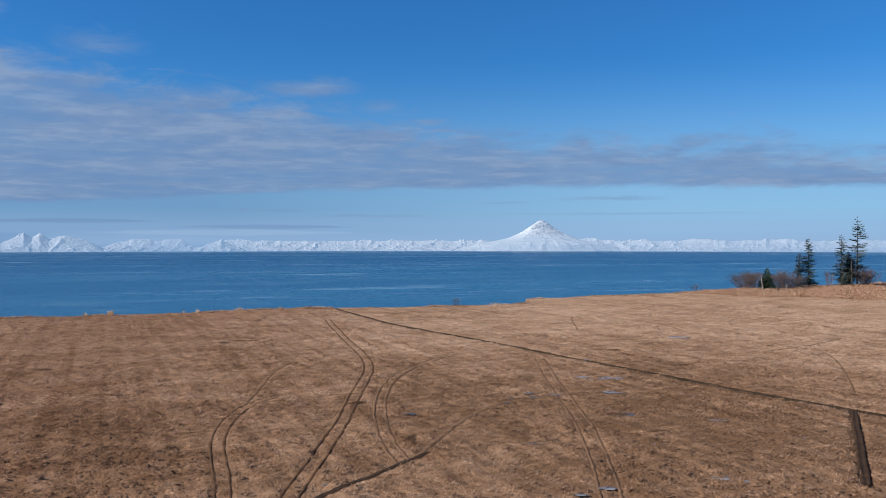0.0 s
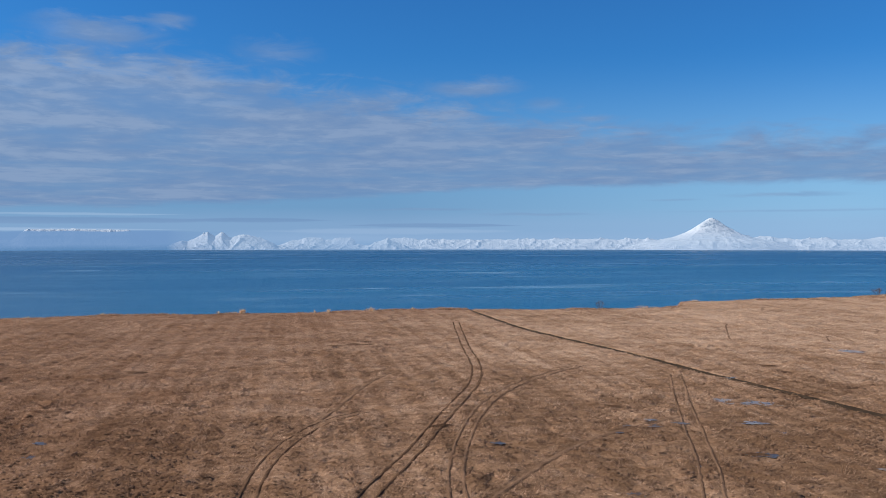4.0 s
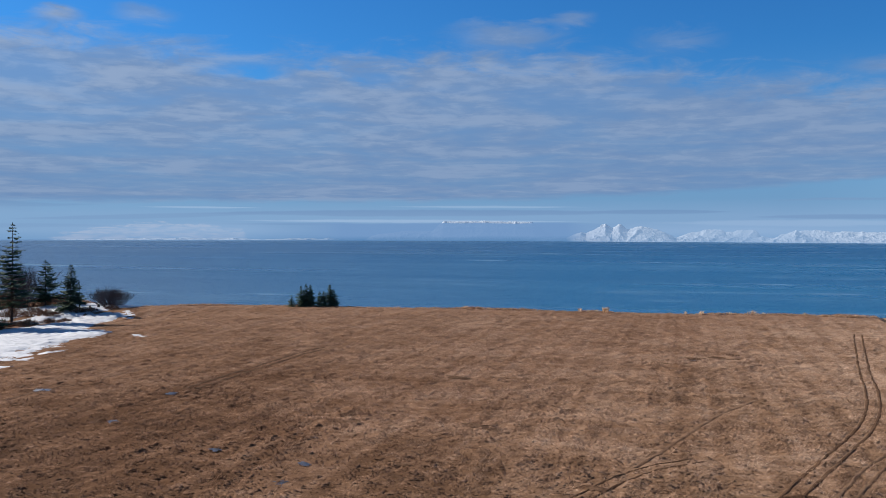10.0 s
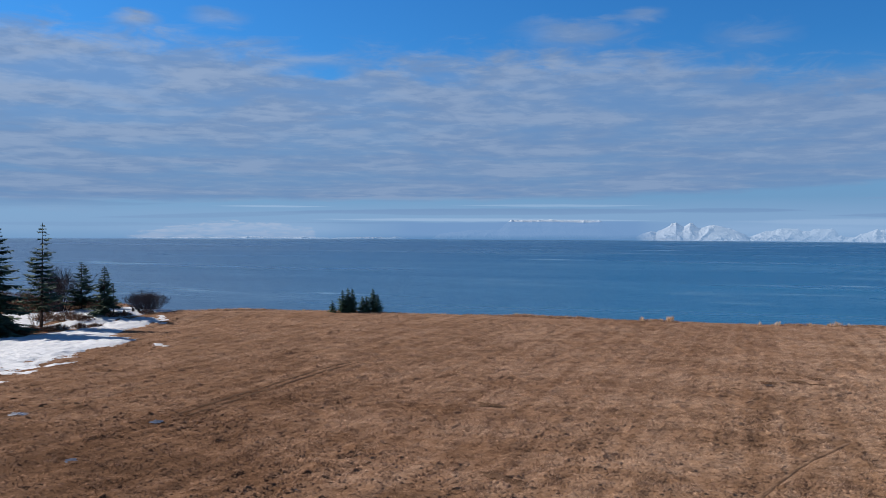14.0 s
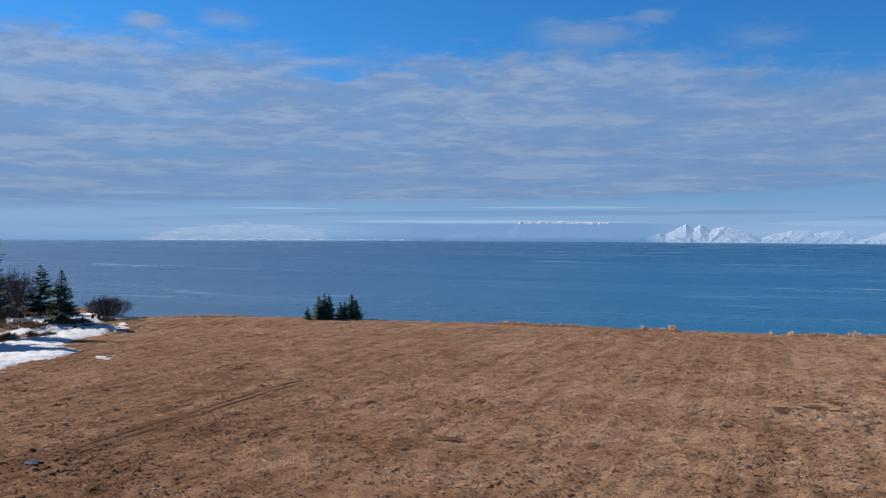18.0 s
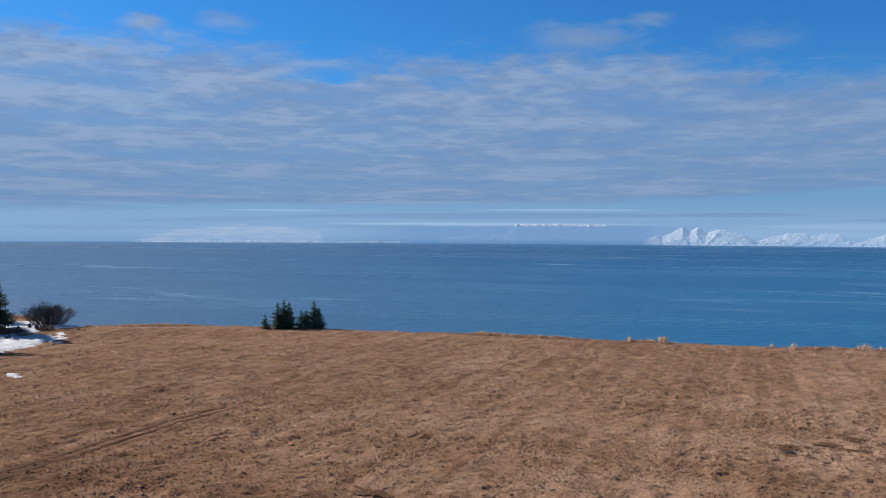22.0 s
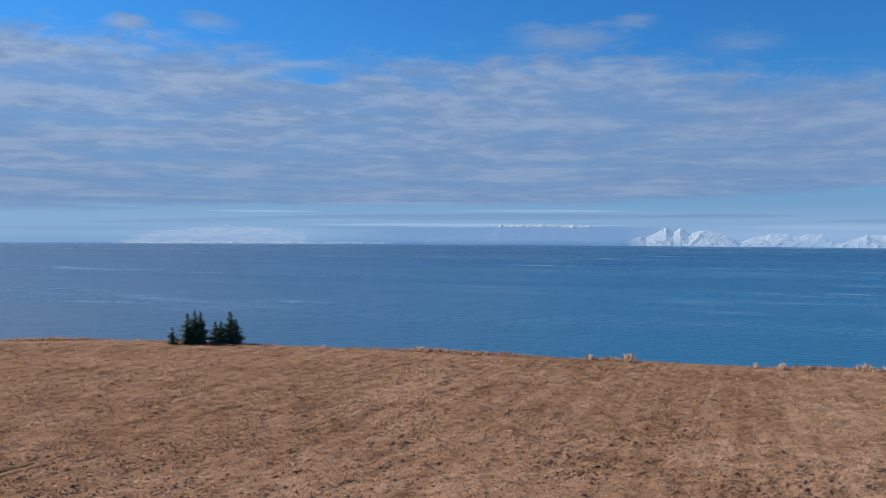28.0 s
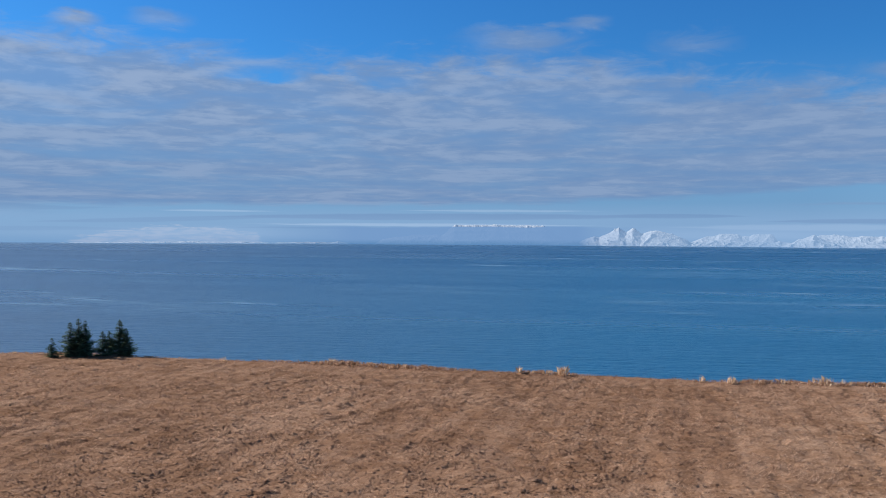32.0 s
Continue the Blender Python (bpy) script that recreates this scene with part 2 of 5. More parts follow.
# ---- materials ----
def material(name, build):
    mat = bpy.data.materials.new(name)
    mat.use_nodes = True
    tree = mat.node_tree
    tree.nodes.clear()
    out = tree.nodes.new("ShaderNodeOutputMaterial")
    build(Nodes().start(tree), out)
    return mat


class Nodes:
    def start(self, tree):
        self.tree = tree
        self.put = links(tree)
        self.obj = tree.nodes.new("ShaderNodeTexCoord").outputs["Object"]
        return self

    def m(self, op, *ins, clamp=False):
        return self.put("ShaderNodeMath", *ins, operation=op, use_clamp=clamp)

    def noise(self, scale, detail=4.0, rough=0.55, vec=None, dist=0.0):
        n = self.tree.nodes.new("ShaderNodeTexNoise")
        self.tree.links.new(vec if vec is not None else self.obj, n.inputs["Vector"])
        n.inputs["Scale"].default_value, n.inputs["Detail"].default_value = scale, detail
        n.inputs["Roughness"].default_value, n.inputs["Distortion"].default_value = rough, dist
        return n.outputs[0]

    def mapped(self, rz=0.0, scale=(1, 1, 1), loc=(0, 0, 0)):
        n = self.tree.nodes.new("ShaderNodeMapping")
        n.vector_type = "POINT"
        n.inputs["Rotation"].default_value = (0, 0, radians(rz))
        n.inputs["Scale"].default_value = scale
        n.inputs["Location"].default_value = loc
        self.tree.links.new(self.obj, n.inputs["Vector"])
        return n.outputs[0]

    def turned(self, rz, scale):
        """Coordinates turned first and stretched after."""
        a = self.tree.nodes.new("ShaderNodeVectorRotate")
        a.rotation_type = "Z_AXIS"
        a.inputs["Angle"].default_value = radians(rz)
        self.tree.links.new(self.obj, a.inputs["Vector"])
        b = self.tree.nodes.new("ShaderNodeVectorMath")
        b.operation = "MULTIPLY"
        self.tree.links.new(a.outputs[0], b.inputs[0])
        b.inputs[1].default_value = scale
        return b.outputs[0]

    def ramp(self, fac, stops, mode="LINEAR"):
        return ramp_node(self.tree, fac, stops, mode)

    def mix(self, fac, a, b, blend="MIX"):
        n = self.tree.nodes.new("ShaderNodeMix")
        n.data_type, n.blend_type = "RGBA", blend
        for i, v in ((0, fac), (6, a), (7, b)):
            if isinstance(v, bpy.types.NodeSocket):
                self.tree.links.new(v, n.inputs[i])
            else:
                n.inputs[i].default_value = (*v, 1) if isinstance(v, tuple) else v
        return n.outputs[2]

    def island(self):
        return self.tree.nodes.new("ShaderNodeNewGeometry").outputs["Random Per Island"]

    def random(self):
        return self.tree.nodes.new("ShaderNodeObjectInfo").outputs["Random"]

    def bump(self, height, strength=0.5, distance=0.05, normal=None):
        n = self.tree.nodes.new("ShaderNodeBump")
        n.inputs["Strength"].default_value, n.inputs["Distance"].default_value = strength, distance
        self.tree.links.new(height, n.inputs["Height"])
        if normal is not None:
            self.tree.links.new(normal, n.inputs["Normal"])
        return n.outputs[0]

    def surface(self, out, color, rough=0.9, normal=None, metal=0.0, spec=0.3, **more):
        p = self.tree.nodes.new("ShaderNodeBsdfPrincipled")
        for key, v in (("Base Color", color), ("Roughness", rough), ("Metallic", metal), ("Specular IOR Level", spec), ("Normal", normal), *more.items()):
            if v is None:
                continue
            if isinstance(v, bpy.types.NodeSocket):
                self.tree.links.new(v, p.inputs[key])
            else:
                p.inputs[key].default_value = (*v, 1) if isinstance(v, tuple) else v
        self.tree.links.new(p.outputs[0], out.inputs[0])
        return p


def field_color(n):
    """Dry mown grass: straw over reddish brown thatch, in patches and mower rows."""
    big = n.noise(0.035, 4.0, 0.55)
    patch = n.noise(0.16, 5.0, 0.6)
    rows = n.noise(1.0, 3.0, 0.5, n.turned(-20.4, (0.9, 0.025, 1.0)))
    cross = n.noise(1.0, 4.0, 0.6, n.turned(68.0, (0.9, 0.06, 1.0)))
    clump = n.noise(1.1, 4.0, 0.65)
    v = n.m("ADD", n.m("MULTIPLY", big, 0.20), n.m("MULTIPLY", patch, 0.28))
    v = n.m("ADD", v, n.m("MULTIPLY", rows, 0.27))
    v = n.m("ADD", v, n.m("MULTIPLY", cross, 0.22))
    v = n.m("ADD", v, n.m("MULTIPLY", clump, 0.26))
    v = n.m("ADD", v, n.m("MULTIPLY", n.noise(3.6, 3.0, 0.6), 0.22))
    # 0.62 is the mean of the sum
    v = n.m("MULTIPLY", n.m("SUBTRACT", v, 0.555), 3.4)
    # bleached towards the dry rim of the bluff
    sep = n.tree.nodes.new("ShaderNodeSeparateXYZ")
    n.tree.links.new(n.obj, sep.inputs[0])
    inland = n.m("DIVIDE", n.m("SUBTRACT", n.m("ADD", sep.outputs[1], n.m("MULTIPLY", n.m("SUBTRACT", big, 0.5), 50.0)), 62.0), 62.0, clamp=True)
    v = n.m("ADD", v, n.m("MULTIPLY", n.m("SUBTRACT", inland, 0.62), 0.36), clamp=True)
    wet = wet_and_backlit(n)
    return n.m("SUBTRACT", v, n.m("MULTIPLY", wet, 0.22), clamp=True), wet


def field_tint(n, c):
    """The western part of the field is redder and duller."""
    sep = n.tree.nodes.new("ShaderNodeSeparateXYZ")
    n.tree.links.new(n.obj, sep.inputs[0])
    west = n.m("DIVIDE", n.m("SUBTRACT", n.m("MULTIPLY", n.m("SUBTRACT", n.noise(0.05, 3.0, 0.5), 0.5), 30.0), n.m("ADD", sep.outputs[0], 2.0)), 36.0, clamp=True)
    return n.mix(1.0, c, n.ramp(west, [(0.0, (0.96, 1.0, 1.0)), (1.0, (0.69, 0.65, 0.62))]), "MULTIPLY")


def wet_and_backlit(n):
    """The low, boggy corner of the field about the ditches. A puddled western patch also paints in backlit shade."""
    sep = n.tree.nodes.new("ShaderNodeSeparateXYZ")
    n.tree.links.new(n.obj, sep.inputs[0])
    d = None
    for cx, cy, rx, ry in ((17.0, 66.0, 30.0, 38.0), (-44.0, 52.0, 30.0, 26.0)):
        dx = n.m("DIVIDE", n.m("SUBTRACT", sep.outputs[0], cx), rx)
        dy = n.m("DIVIDE", n.m("SUBTRACT", sep.outputs[1], cy), ry)
        e = n.m("SQRT", n.m("ADD", n.m("MULTIPLY", dx, dx), n.m("MULTIPLY", dy, dy)))
        d = e if d is None else n.m("MINIMUM", d, e)
    d = n.m("ADD", d, n.m("MULTIPLY", n.m("SUBTRACT", n.noise(0.09, 5.0, 0.6), 0.5), 1.5))
    return n.m("SUBTRACT", 1.0, n.m("DIVIDE", n.m("SUBTRACT", d, 0.25), 0.9, clamp=True), clamp=True)


def _soil(n, out):
    v, wet = field_color(n)
    c = n.ramp(v, [(0.0, (0.125, 0.069, 0.041)), (0.35, (0.235, 0.138, 0.088)), (0.7, (0.345, 0.220, 0.152)), (1.0, (0.44, 0.298, 0.216))])
    grit = n.noise(6.0, 5.0, 0.7)
    c = n.mix(n.m("MULTIPLY", grit, 0.35), c, (0.22, 0.125, 0.072), "MIX")
    c = field_tint(n, c)
    lie = n.noise(1.0, 5.0, 0.65, n.turned(-20.0, (2.6, 0.9, 1.0)), 0.4)
    h = n.m("ADD", n.m("MULTIPLY", lie, 0.6), n.m("MULTIPLY", n.noise(5.5, 4.0, 0.6), 1.0))
    n.surface(out, c, 0.95, n.bump(h, 0.9, 0.075), spec=0.02)


def _straw(n, out):
    v, wet = field_color(n)
    r = n.island()
    v = n.m("ADD", v, n.m("MULTIPLY", n.m("SUBTRACT", r, 0.5), 0.55), clamp=True)
    c = n.ramp(v, [(0.0, (0.19, 0.110, 0.070)), (0.35, (0.335, 0.207, 0.140)), (0.7, (0.475, 0.315, 0.228)), (1.0, (0.62, 0.440, 0.333))])
    leaf(n, out, field_tint(n, c), 0.45)


def _matted(n, out):
    v, wet = field_color(n)
    v = n.m("ADD", v, n.m("MULTIPLY", n.m("SUBTRACT", n.island(), 0.5), 0.35), clamp=True)
    c = n.ramp(v, [(0.0, (0.185, 0.100, 0.060)), (0.35, (0.325, 0.190, 0.122)), (0.7, (0.460, 0.294, 0.205)), (1.0, (0.58, 0.398, 0.292))])
    leaf(n, out, field_tint(n, c), 0.42)


def leaf(n, out, c, through):
    """Thin dry blades let part of the light through."""
    p = n.surface(out, c, 0.85, None, spec=0.12)
    t = n.tree.nodes.new("ShaderNodeBsdfTranslucent")
    n.tree.links.new(c, t.inputs[0])
    n.tree.links.new(n.put("ShaderNodeMixShader", through, p.outputs[0], t.outputs[0]), out.inputs[0])


def _tall_grass(n, out):
    r = n.island()
    c = n.ramp(r, [(0.0, (0.36, 0.21, 0.12)), (0.4, (0.60, 0.42, 0.27)), (1.0, (0.80, 0.63, 0.45))])
    leaf(n, out, c, 0.4)


def _rank_grass(n, out):
    r = n.island()
    c = n.ramp(r, [(0.0, (0.20, 0.105, 0.062)), (0.5, (0.38, 0.235, 0.152)), (1.0, (0.66, 0.47, 0.34))])
    leaf(n, out, c, 0.35)


def _rut(n, out):
    a = n.noise(0.8, 5.0, 0.65)
    c = n.ramp(a, [(0.3, (0.068, 0.037, 0.022)), (0.55, (0.100, 0.057, 0.035)), (0.75, (0.18, 0.108, 0.068))])
    n.surface(out, c, 0.9, n.bump(n.noise(5.0, 4.0, 0.7), 0.9, 0.1), spec=0.03)


def _rut_faint(n, out):
    a = n.noise(0.8, 5.0, 0.65)
    c = n.ramp(a, [(0.3, (0.105, 0.060, 0.037)), (0.55, (0.150, 0.090, 0.058)), (0.75, (0.24, 0.150, 0.100))])
    n.surface(out, c, 0.9, n.bump(n.noise(5.0, 4.0, 0.7), 0.9, 0.1), spec=0.03)


def _bank(n, out):
    a = n.noise(0.5, 5.0, 0.65)
    c = n.ramp(a, [(0.3, (0.020, 0.013, 0.008)), (0.55, (0.036, 0.023, 0.014)), (0.8, (0.10, 0.060, 0.036))])
    n.surface(out, c, 0.9, n.bump(n.noise(4.0, 4.0, 0.7), 0.9, 0.1), spec=0.15)


def _mud(n, out):
    a = n.noise(1.3, 5.0, 0.65)
    c = n.ramp(a, [(0.3, (0.022, 0.014, 0.010)), (0.6, (0.050, 0.030, 0.019)), (0.8, (0.085, 0.052, 0.032))])
    n.surface(out, c, 0.9, n.bump(n.noise(3.0, 4.0, 0.7), 0.8, 0.08), spec=0.08)


def _water(n, out):
    n.surface(out, n.ramp(n.noise(1.2, 4.0), [(0.4, (0.03, 0.025, 0.02)), (0.65, (0.09, 0.08, 0.075))]), 0.3, n.bump(n.noise(6.0, 3.0), 0.4, 0.03), spec=0.25)


def _ice(n, out):
    a = n.noise(0.9, 5.0, 0.6)
    c = n.ramp(a, [(0.35, (0.07, 0.055, 0.045)), (0.55, (0.19, 0.17, 0.16)), (0.72, (0.42, 0.41, 0.42))])
    n.surface(out, c, n.ramp(a, [(0.3, 0.15), (0.7, 0.5)]), n.bump(n.noise(5.0, 3.0), 0.4, 0.03), spec=0.4)


def _snow(n, out):
    a = n.noise(0.35, 4.0, 0.6)
    c = n.ramp(a, [(0.3, (0.50, 0.52, 0.56)), (0.7, (0.63, 0.64, 0.67))])
    h = n.m("ADD", n.noise(1.2, 4.0, 0.6), n.m("MULTIPLY", n.noise(5.0, 3.0, 0.6), 0.3))
    n.surface(out, c, 0.65, n.bump(h, 0.9, 0.22), spec=0.15)


def _needles(n, out):
    r = n.island()
    c = n.ramp(r, [(0.0, (0.028, 0.046, 0.028)), (0.5, (0.054, 0.086, 0.052)), (1.0, (0.110, 0.155, 0.096))])
    n.surface(out, c, 0.75, None, spec=0.2)


def _needles_young(n, out):
    r = n.island()
    c = n.ramp(r, [(0.0, (0.045, 0.075, 0.040)), (0.5, (0.095, 0.145, 0.080)), (1.0, (0.18, 0.235, 0.14))])
    leaf(n, out, c, 0.2)


def _needles_grey(n, out):
    r = n.island()
    c = n.ramp(r, [(0.0, (0.026, 0.036, 0.030)), (0.5, (0.054, 0.072, 0.060)), (1.0, (0.115, 0.132, 0.112))])
    n.surface(out, c, 0.75, None, spec=0.2)


def _bark(n, out):
    a = n.noise(1.0, 5.0, 0.7, n.mapped(0, (14, 14, 2.5)))
    c = n.ramp(a, [(0.3, (0.030, 0.022, 0.018)), (0.6, (0.075, 0.058, 0.048)), (0.8, (0.14, 0.115, 0.10))])
    n.surface(out, c, 0.9, n.bump(a, 0.8, 0.03), spec=0.15)


def _pale_bark(n, out):
    a = n.noise(1.0, 5.0, 0.7, n.mapped(0, (5, 5, 3)))
    c = n.ramp(a, [(0.3, (0.14, 0.12, 0.10)), (0.6, (0.30, 0.27, 0.24)), (0.8, (0.42, 0.39, 0.35))])
    n.surface(out, c, 0.85, n.bump(a, 0.6, 0.02), spec=0.2)


def _twigs(n, out):
    r = n.island()
    c = n.ramp(r, [(0.0, (0.032, 0.024, 0.026)), (0.6, (0.074, 0.055, 0.058)), (1.0, (0.15, 0.118, 0.116))])
    n.surface(out, c, 0.85, None, spec=0.2)


def _brush(n, out):
    r = n.island()
    c = n.ramp(r, [(0.0, (0.085, 0.045, 0.030)), (0.6, (0.175, 0.095, 0.062)), (1.0, (0.30, 0.185, 0.125))])
    n.surface(out, c, 0.85, None, spec=0.2)


def _sea(n, out):
    # tide lines and wind lanes lie along the shore; swell and chop come as relief
    lane = n.noise(1.0, 5.0, 0.6, n.turned(-22.0, (0.0011, 0.0075, 1.0)), 0.6)
    lane2 = n.noise(1.0, 4.0, 0.55, n.turned(-30.0, (0.0004, 0.0022, 1.0)), 0.3)
    thin = n.noise(1.0, 4.0, 0.6, n.turned(-16.0, (0.0060, 0.022, 1.0)), 0.8)
    foam = n.m("MULTIPLY", n.ramp(thin, [(0.55, 0.0), (0.67, 1.0)]), n.ramp(lane, [(0.45, 0.0), (0.60, 1.0)]))
    c = n.ramp(lane2, [(0.30, SEA_DEEP), (0.70, SEA_PALE)])
    # darker far out: the high sky mirrored by waves, painted into the colour
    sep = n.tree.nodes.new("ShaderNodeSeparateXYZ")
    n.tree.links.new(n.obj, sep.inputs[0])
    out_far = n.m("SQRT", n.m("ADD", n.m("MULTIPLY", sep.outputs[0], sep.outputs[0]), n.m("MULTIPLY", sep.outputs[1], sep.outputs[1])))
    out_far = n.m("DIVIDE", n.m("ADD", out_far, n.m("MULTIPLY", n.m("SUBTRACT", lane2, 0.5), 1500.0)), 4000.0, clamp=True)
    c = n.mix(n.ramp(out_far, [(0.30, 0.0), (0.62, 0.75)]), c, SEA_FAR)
    # greyer off the western shore: sunward glitter and sky reflection painted in
    bearing = n.m("ADD", n.m("ARCTAN2", n.m("MULTIPLY", sep.outputs[0], -1.0), sep.outputs[1]), n.m("MULTIPLY", n.m("SUBTRACT", lane2, 0.5), 0.5))
    c = n.mix(n.ramp(bearing, [(0.45, 0.0), (1.05, 0.8)]), c, SEA_GLITTER)
    c = n.mix(n.m("MULTIPLY", foam, 0.55), c, (0.20, 0.34, 0.46))
    wave = n.m("ADD", n.noise(1.0, 4.0, 0.6, n.turned(-25.0, (0.035, 0.20, 1.0)), 0.3), n.m("MULTIPLY", n.noise(1.0, 3.0, 0.6, n.turned(-15.0, (0.25, 0.8, 1.0))), 0.25))
    rough = n.m("ADD", n.ramp(lane, [(0.35, 0.34), (0.65, 0.26)]), 0.0)
    n.surface(out, c, rough, n.bump(wave, 1.0, 2.2), spec=0.28)


def _rock_snow(n, out):
    geo = n.tree.nodes.new("ShaderNodeNewGeometry")
    sep = n.tree.nodes.new("ShaderNodeSeparateXYZ")
    n.tree.links.new(geo.outputs["Normal"], sep.inputs[0])
    a = n.noise(0.05, 7.0, 0.70, n.mapped(0, (1.0, 1.0, 1.6)), 0.6)
    b = n.noise(0.011, 5.0, 0.6)
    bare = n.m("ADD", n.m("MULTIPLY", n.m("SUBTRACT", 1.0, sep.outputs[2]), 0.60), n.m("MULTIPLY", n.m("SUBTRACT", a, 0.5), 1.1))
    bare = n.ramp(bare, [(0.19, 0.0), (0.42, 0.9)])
    # distance haze mixed into the base colours: snow dulled, rock blued
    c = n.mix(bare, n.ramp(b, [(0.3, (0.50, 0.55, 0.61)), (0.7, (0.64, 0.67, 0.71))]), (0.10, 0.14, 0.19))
    n.surface(out, c, 0.9, n.bump(n.noise(0.06, 7.0, 0.7), 0.8, 8.0), spec=0.05)


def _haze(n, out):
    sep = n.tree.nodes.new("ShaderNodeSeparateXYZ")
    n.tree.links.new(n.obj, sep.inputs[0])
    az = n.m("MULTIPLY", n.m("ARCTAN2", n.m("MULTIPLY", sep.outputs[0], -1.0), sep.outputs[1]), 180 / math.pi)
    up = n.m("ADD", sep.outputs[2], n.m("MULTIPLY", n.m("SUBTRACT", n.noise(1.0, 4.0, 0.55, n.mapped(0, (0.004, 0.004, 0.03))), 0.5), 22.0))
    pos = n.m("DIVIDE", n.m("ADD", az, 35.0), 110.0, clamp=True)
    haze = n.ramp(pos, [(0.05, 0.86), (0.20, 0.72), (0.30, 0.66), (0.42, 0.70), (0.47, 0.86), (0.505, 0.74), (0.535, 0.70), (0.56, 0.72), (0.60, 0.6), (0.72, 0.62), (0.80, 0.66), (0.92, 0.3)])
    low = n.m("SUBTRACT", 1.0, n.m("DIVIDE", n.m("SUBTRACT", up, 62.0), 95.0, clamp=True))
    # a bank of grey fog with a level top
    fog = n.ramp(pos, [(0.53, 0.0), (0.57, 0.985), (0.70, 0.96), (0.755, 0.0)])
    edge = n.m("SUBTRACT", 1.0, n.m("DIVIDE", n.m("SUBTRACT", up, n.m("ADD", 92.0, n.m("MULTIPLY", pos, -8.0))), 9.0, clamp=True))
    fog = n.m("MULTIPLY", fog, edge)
    # haze for some forty miles of air is painted over the highest tops too
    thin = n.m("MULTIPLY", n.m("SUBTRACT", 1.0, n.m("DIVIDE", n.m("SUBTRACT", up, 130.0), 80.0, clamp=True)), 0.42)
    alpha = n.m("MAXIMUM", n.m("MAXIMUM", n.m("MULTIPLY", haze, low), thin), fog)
    # the sheet itself glows: daylight scattered in far air, painted as emission
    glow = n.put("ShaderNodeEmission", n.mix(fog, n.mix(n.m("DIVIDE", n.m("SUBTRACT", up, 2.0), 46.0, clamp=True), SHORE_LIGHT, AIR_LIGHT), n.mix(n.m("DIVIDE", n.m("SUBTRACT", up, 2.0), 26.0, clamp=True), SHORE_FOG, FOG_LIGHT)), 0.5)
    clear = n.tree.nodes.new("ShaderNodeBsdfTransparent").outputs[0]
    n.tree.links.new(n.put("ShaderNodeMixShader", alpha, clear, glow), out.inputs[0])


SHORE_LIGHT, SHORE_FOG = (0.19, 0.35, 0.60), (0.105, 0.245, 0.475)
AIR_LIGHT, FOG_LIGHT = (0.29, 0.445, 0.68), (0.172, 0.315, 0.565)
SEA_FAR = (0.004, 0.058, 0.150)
SEA_DEEP, SEA_PALE, SEA_GLITTER = (0.006, 0.078, 0.188), (0.016, 0.124, 0.252), (0.066, 0.110, 0.174)
SOIL, STRAW, TALL = material("dry_thatch", _soil), material("straw", _straw), material("tall_dry_grass", _tall_grass)
MAT = material("matted_grass", _matted)
RANK = material("rank_dry_grass", _rank_grass)
FAINT = material("flattened_grass", _rut_faint)
RUT, BANK, MUD = material("matted_rut", _rut), material("ditch_bank", _bank), material("wet_peat", _mud)
WATER, ICE, SNOW = material("ditch_water", _water), material("grey_ice", _ice), material("old_snow", _snow)
NEEDLES, NEEDLES_GREY = material("spruce_needles", _needles), material("greyish_needles", _needles_grey)
NEEDLES_YOUNG = material("young_needles", _needles_young)
BARK, PALE_BARK = material("spruce_bark", _bark), material("bleached_bark", _pale_bark)
TWIGS, BRUSH = material("bare_twigs", _twigs), material("red_brown_brush", _brush)
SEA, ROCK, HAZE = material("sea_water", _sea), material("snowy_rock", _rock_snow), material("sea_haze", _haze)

# ---- shape of the land ----
SEA_Z = -38.0
EDGE_X = np.array([-5000, -900, -300, -200, -175, -158, -145, -132, -119, -109, -99, -90, -81, -73, -65, -57, -45, -31, -20, -8, 2, 10, 17, 18.4, 21, 43, 58, 74, 91, 118, 160, 400, 1200, 5000.0])
EDGE_Y = np.array([-2400, -420, -10, 78, 108, 119, 119.5, 117, 129.5, 137, 141.2, 144.5, 148.5, 151.2, 154.4, 157.3, 162.5, 169, 172.2, 173, 174, 178, 181, 194, 199, 208, 219, 229, 240, 256, 276, 350, 580, 1800.0])


def wave_noise(x, y, scale, seed, octaves=4):
    """Smooth noise from a lattice of random values, over arrays; about -1 to 1."""
    x, y = np.asarray(x, float), np.asarray(y, float)
    total, amp, norm = np.zeros(np.broadcast(x, y).shape), 1.0, 0.0
    for o in range(octaves):
        table = np.random.RandomState(seed + o).uniform(-1, 1, (256, 256))
        u, v = x / scale + 31.7 * o, y / scale + 11.3 * o
        i, j = np.floor(u).astype(int), np.floor(v).astype(int)
        a, b = u - i, v - j
        a, b = a * a * (3 - 2 * a), b * b * (3 - 2 * b)
        i0, j0, i1, j1 = i & 255, j & 255, (i + 1) & 255, (j + 1) & 255
        total += amp * ((table[i0, j0] * (1 - a) + table[i1, j0] * a) * (1 - b) + (table[i0, j1] * (1 - a) + table[i1, j1] * a) * b)
        norm += amp
        amp, scale = amp * 0.55, scale * 0.5
    return total / norm * 1.5


def smooth(v, a, b):
    t = np.clip((np.asarray(v, float) - a) / (b - a), 0, 1)
    return t * t * (3 - 2 * t)


def edge_y(x):
    x = np.asarray(x, float)
    return np.interp(x, EDGE_X, EDGE_Y) + 0.7 * wave_noise(x, 0 * x, 9.0, 5, 4) * (np.abs(x) < 600)


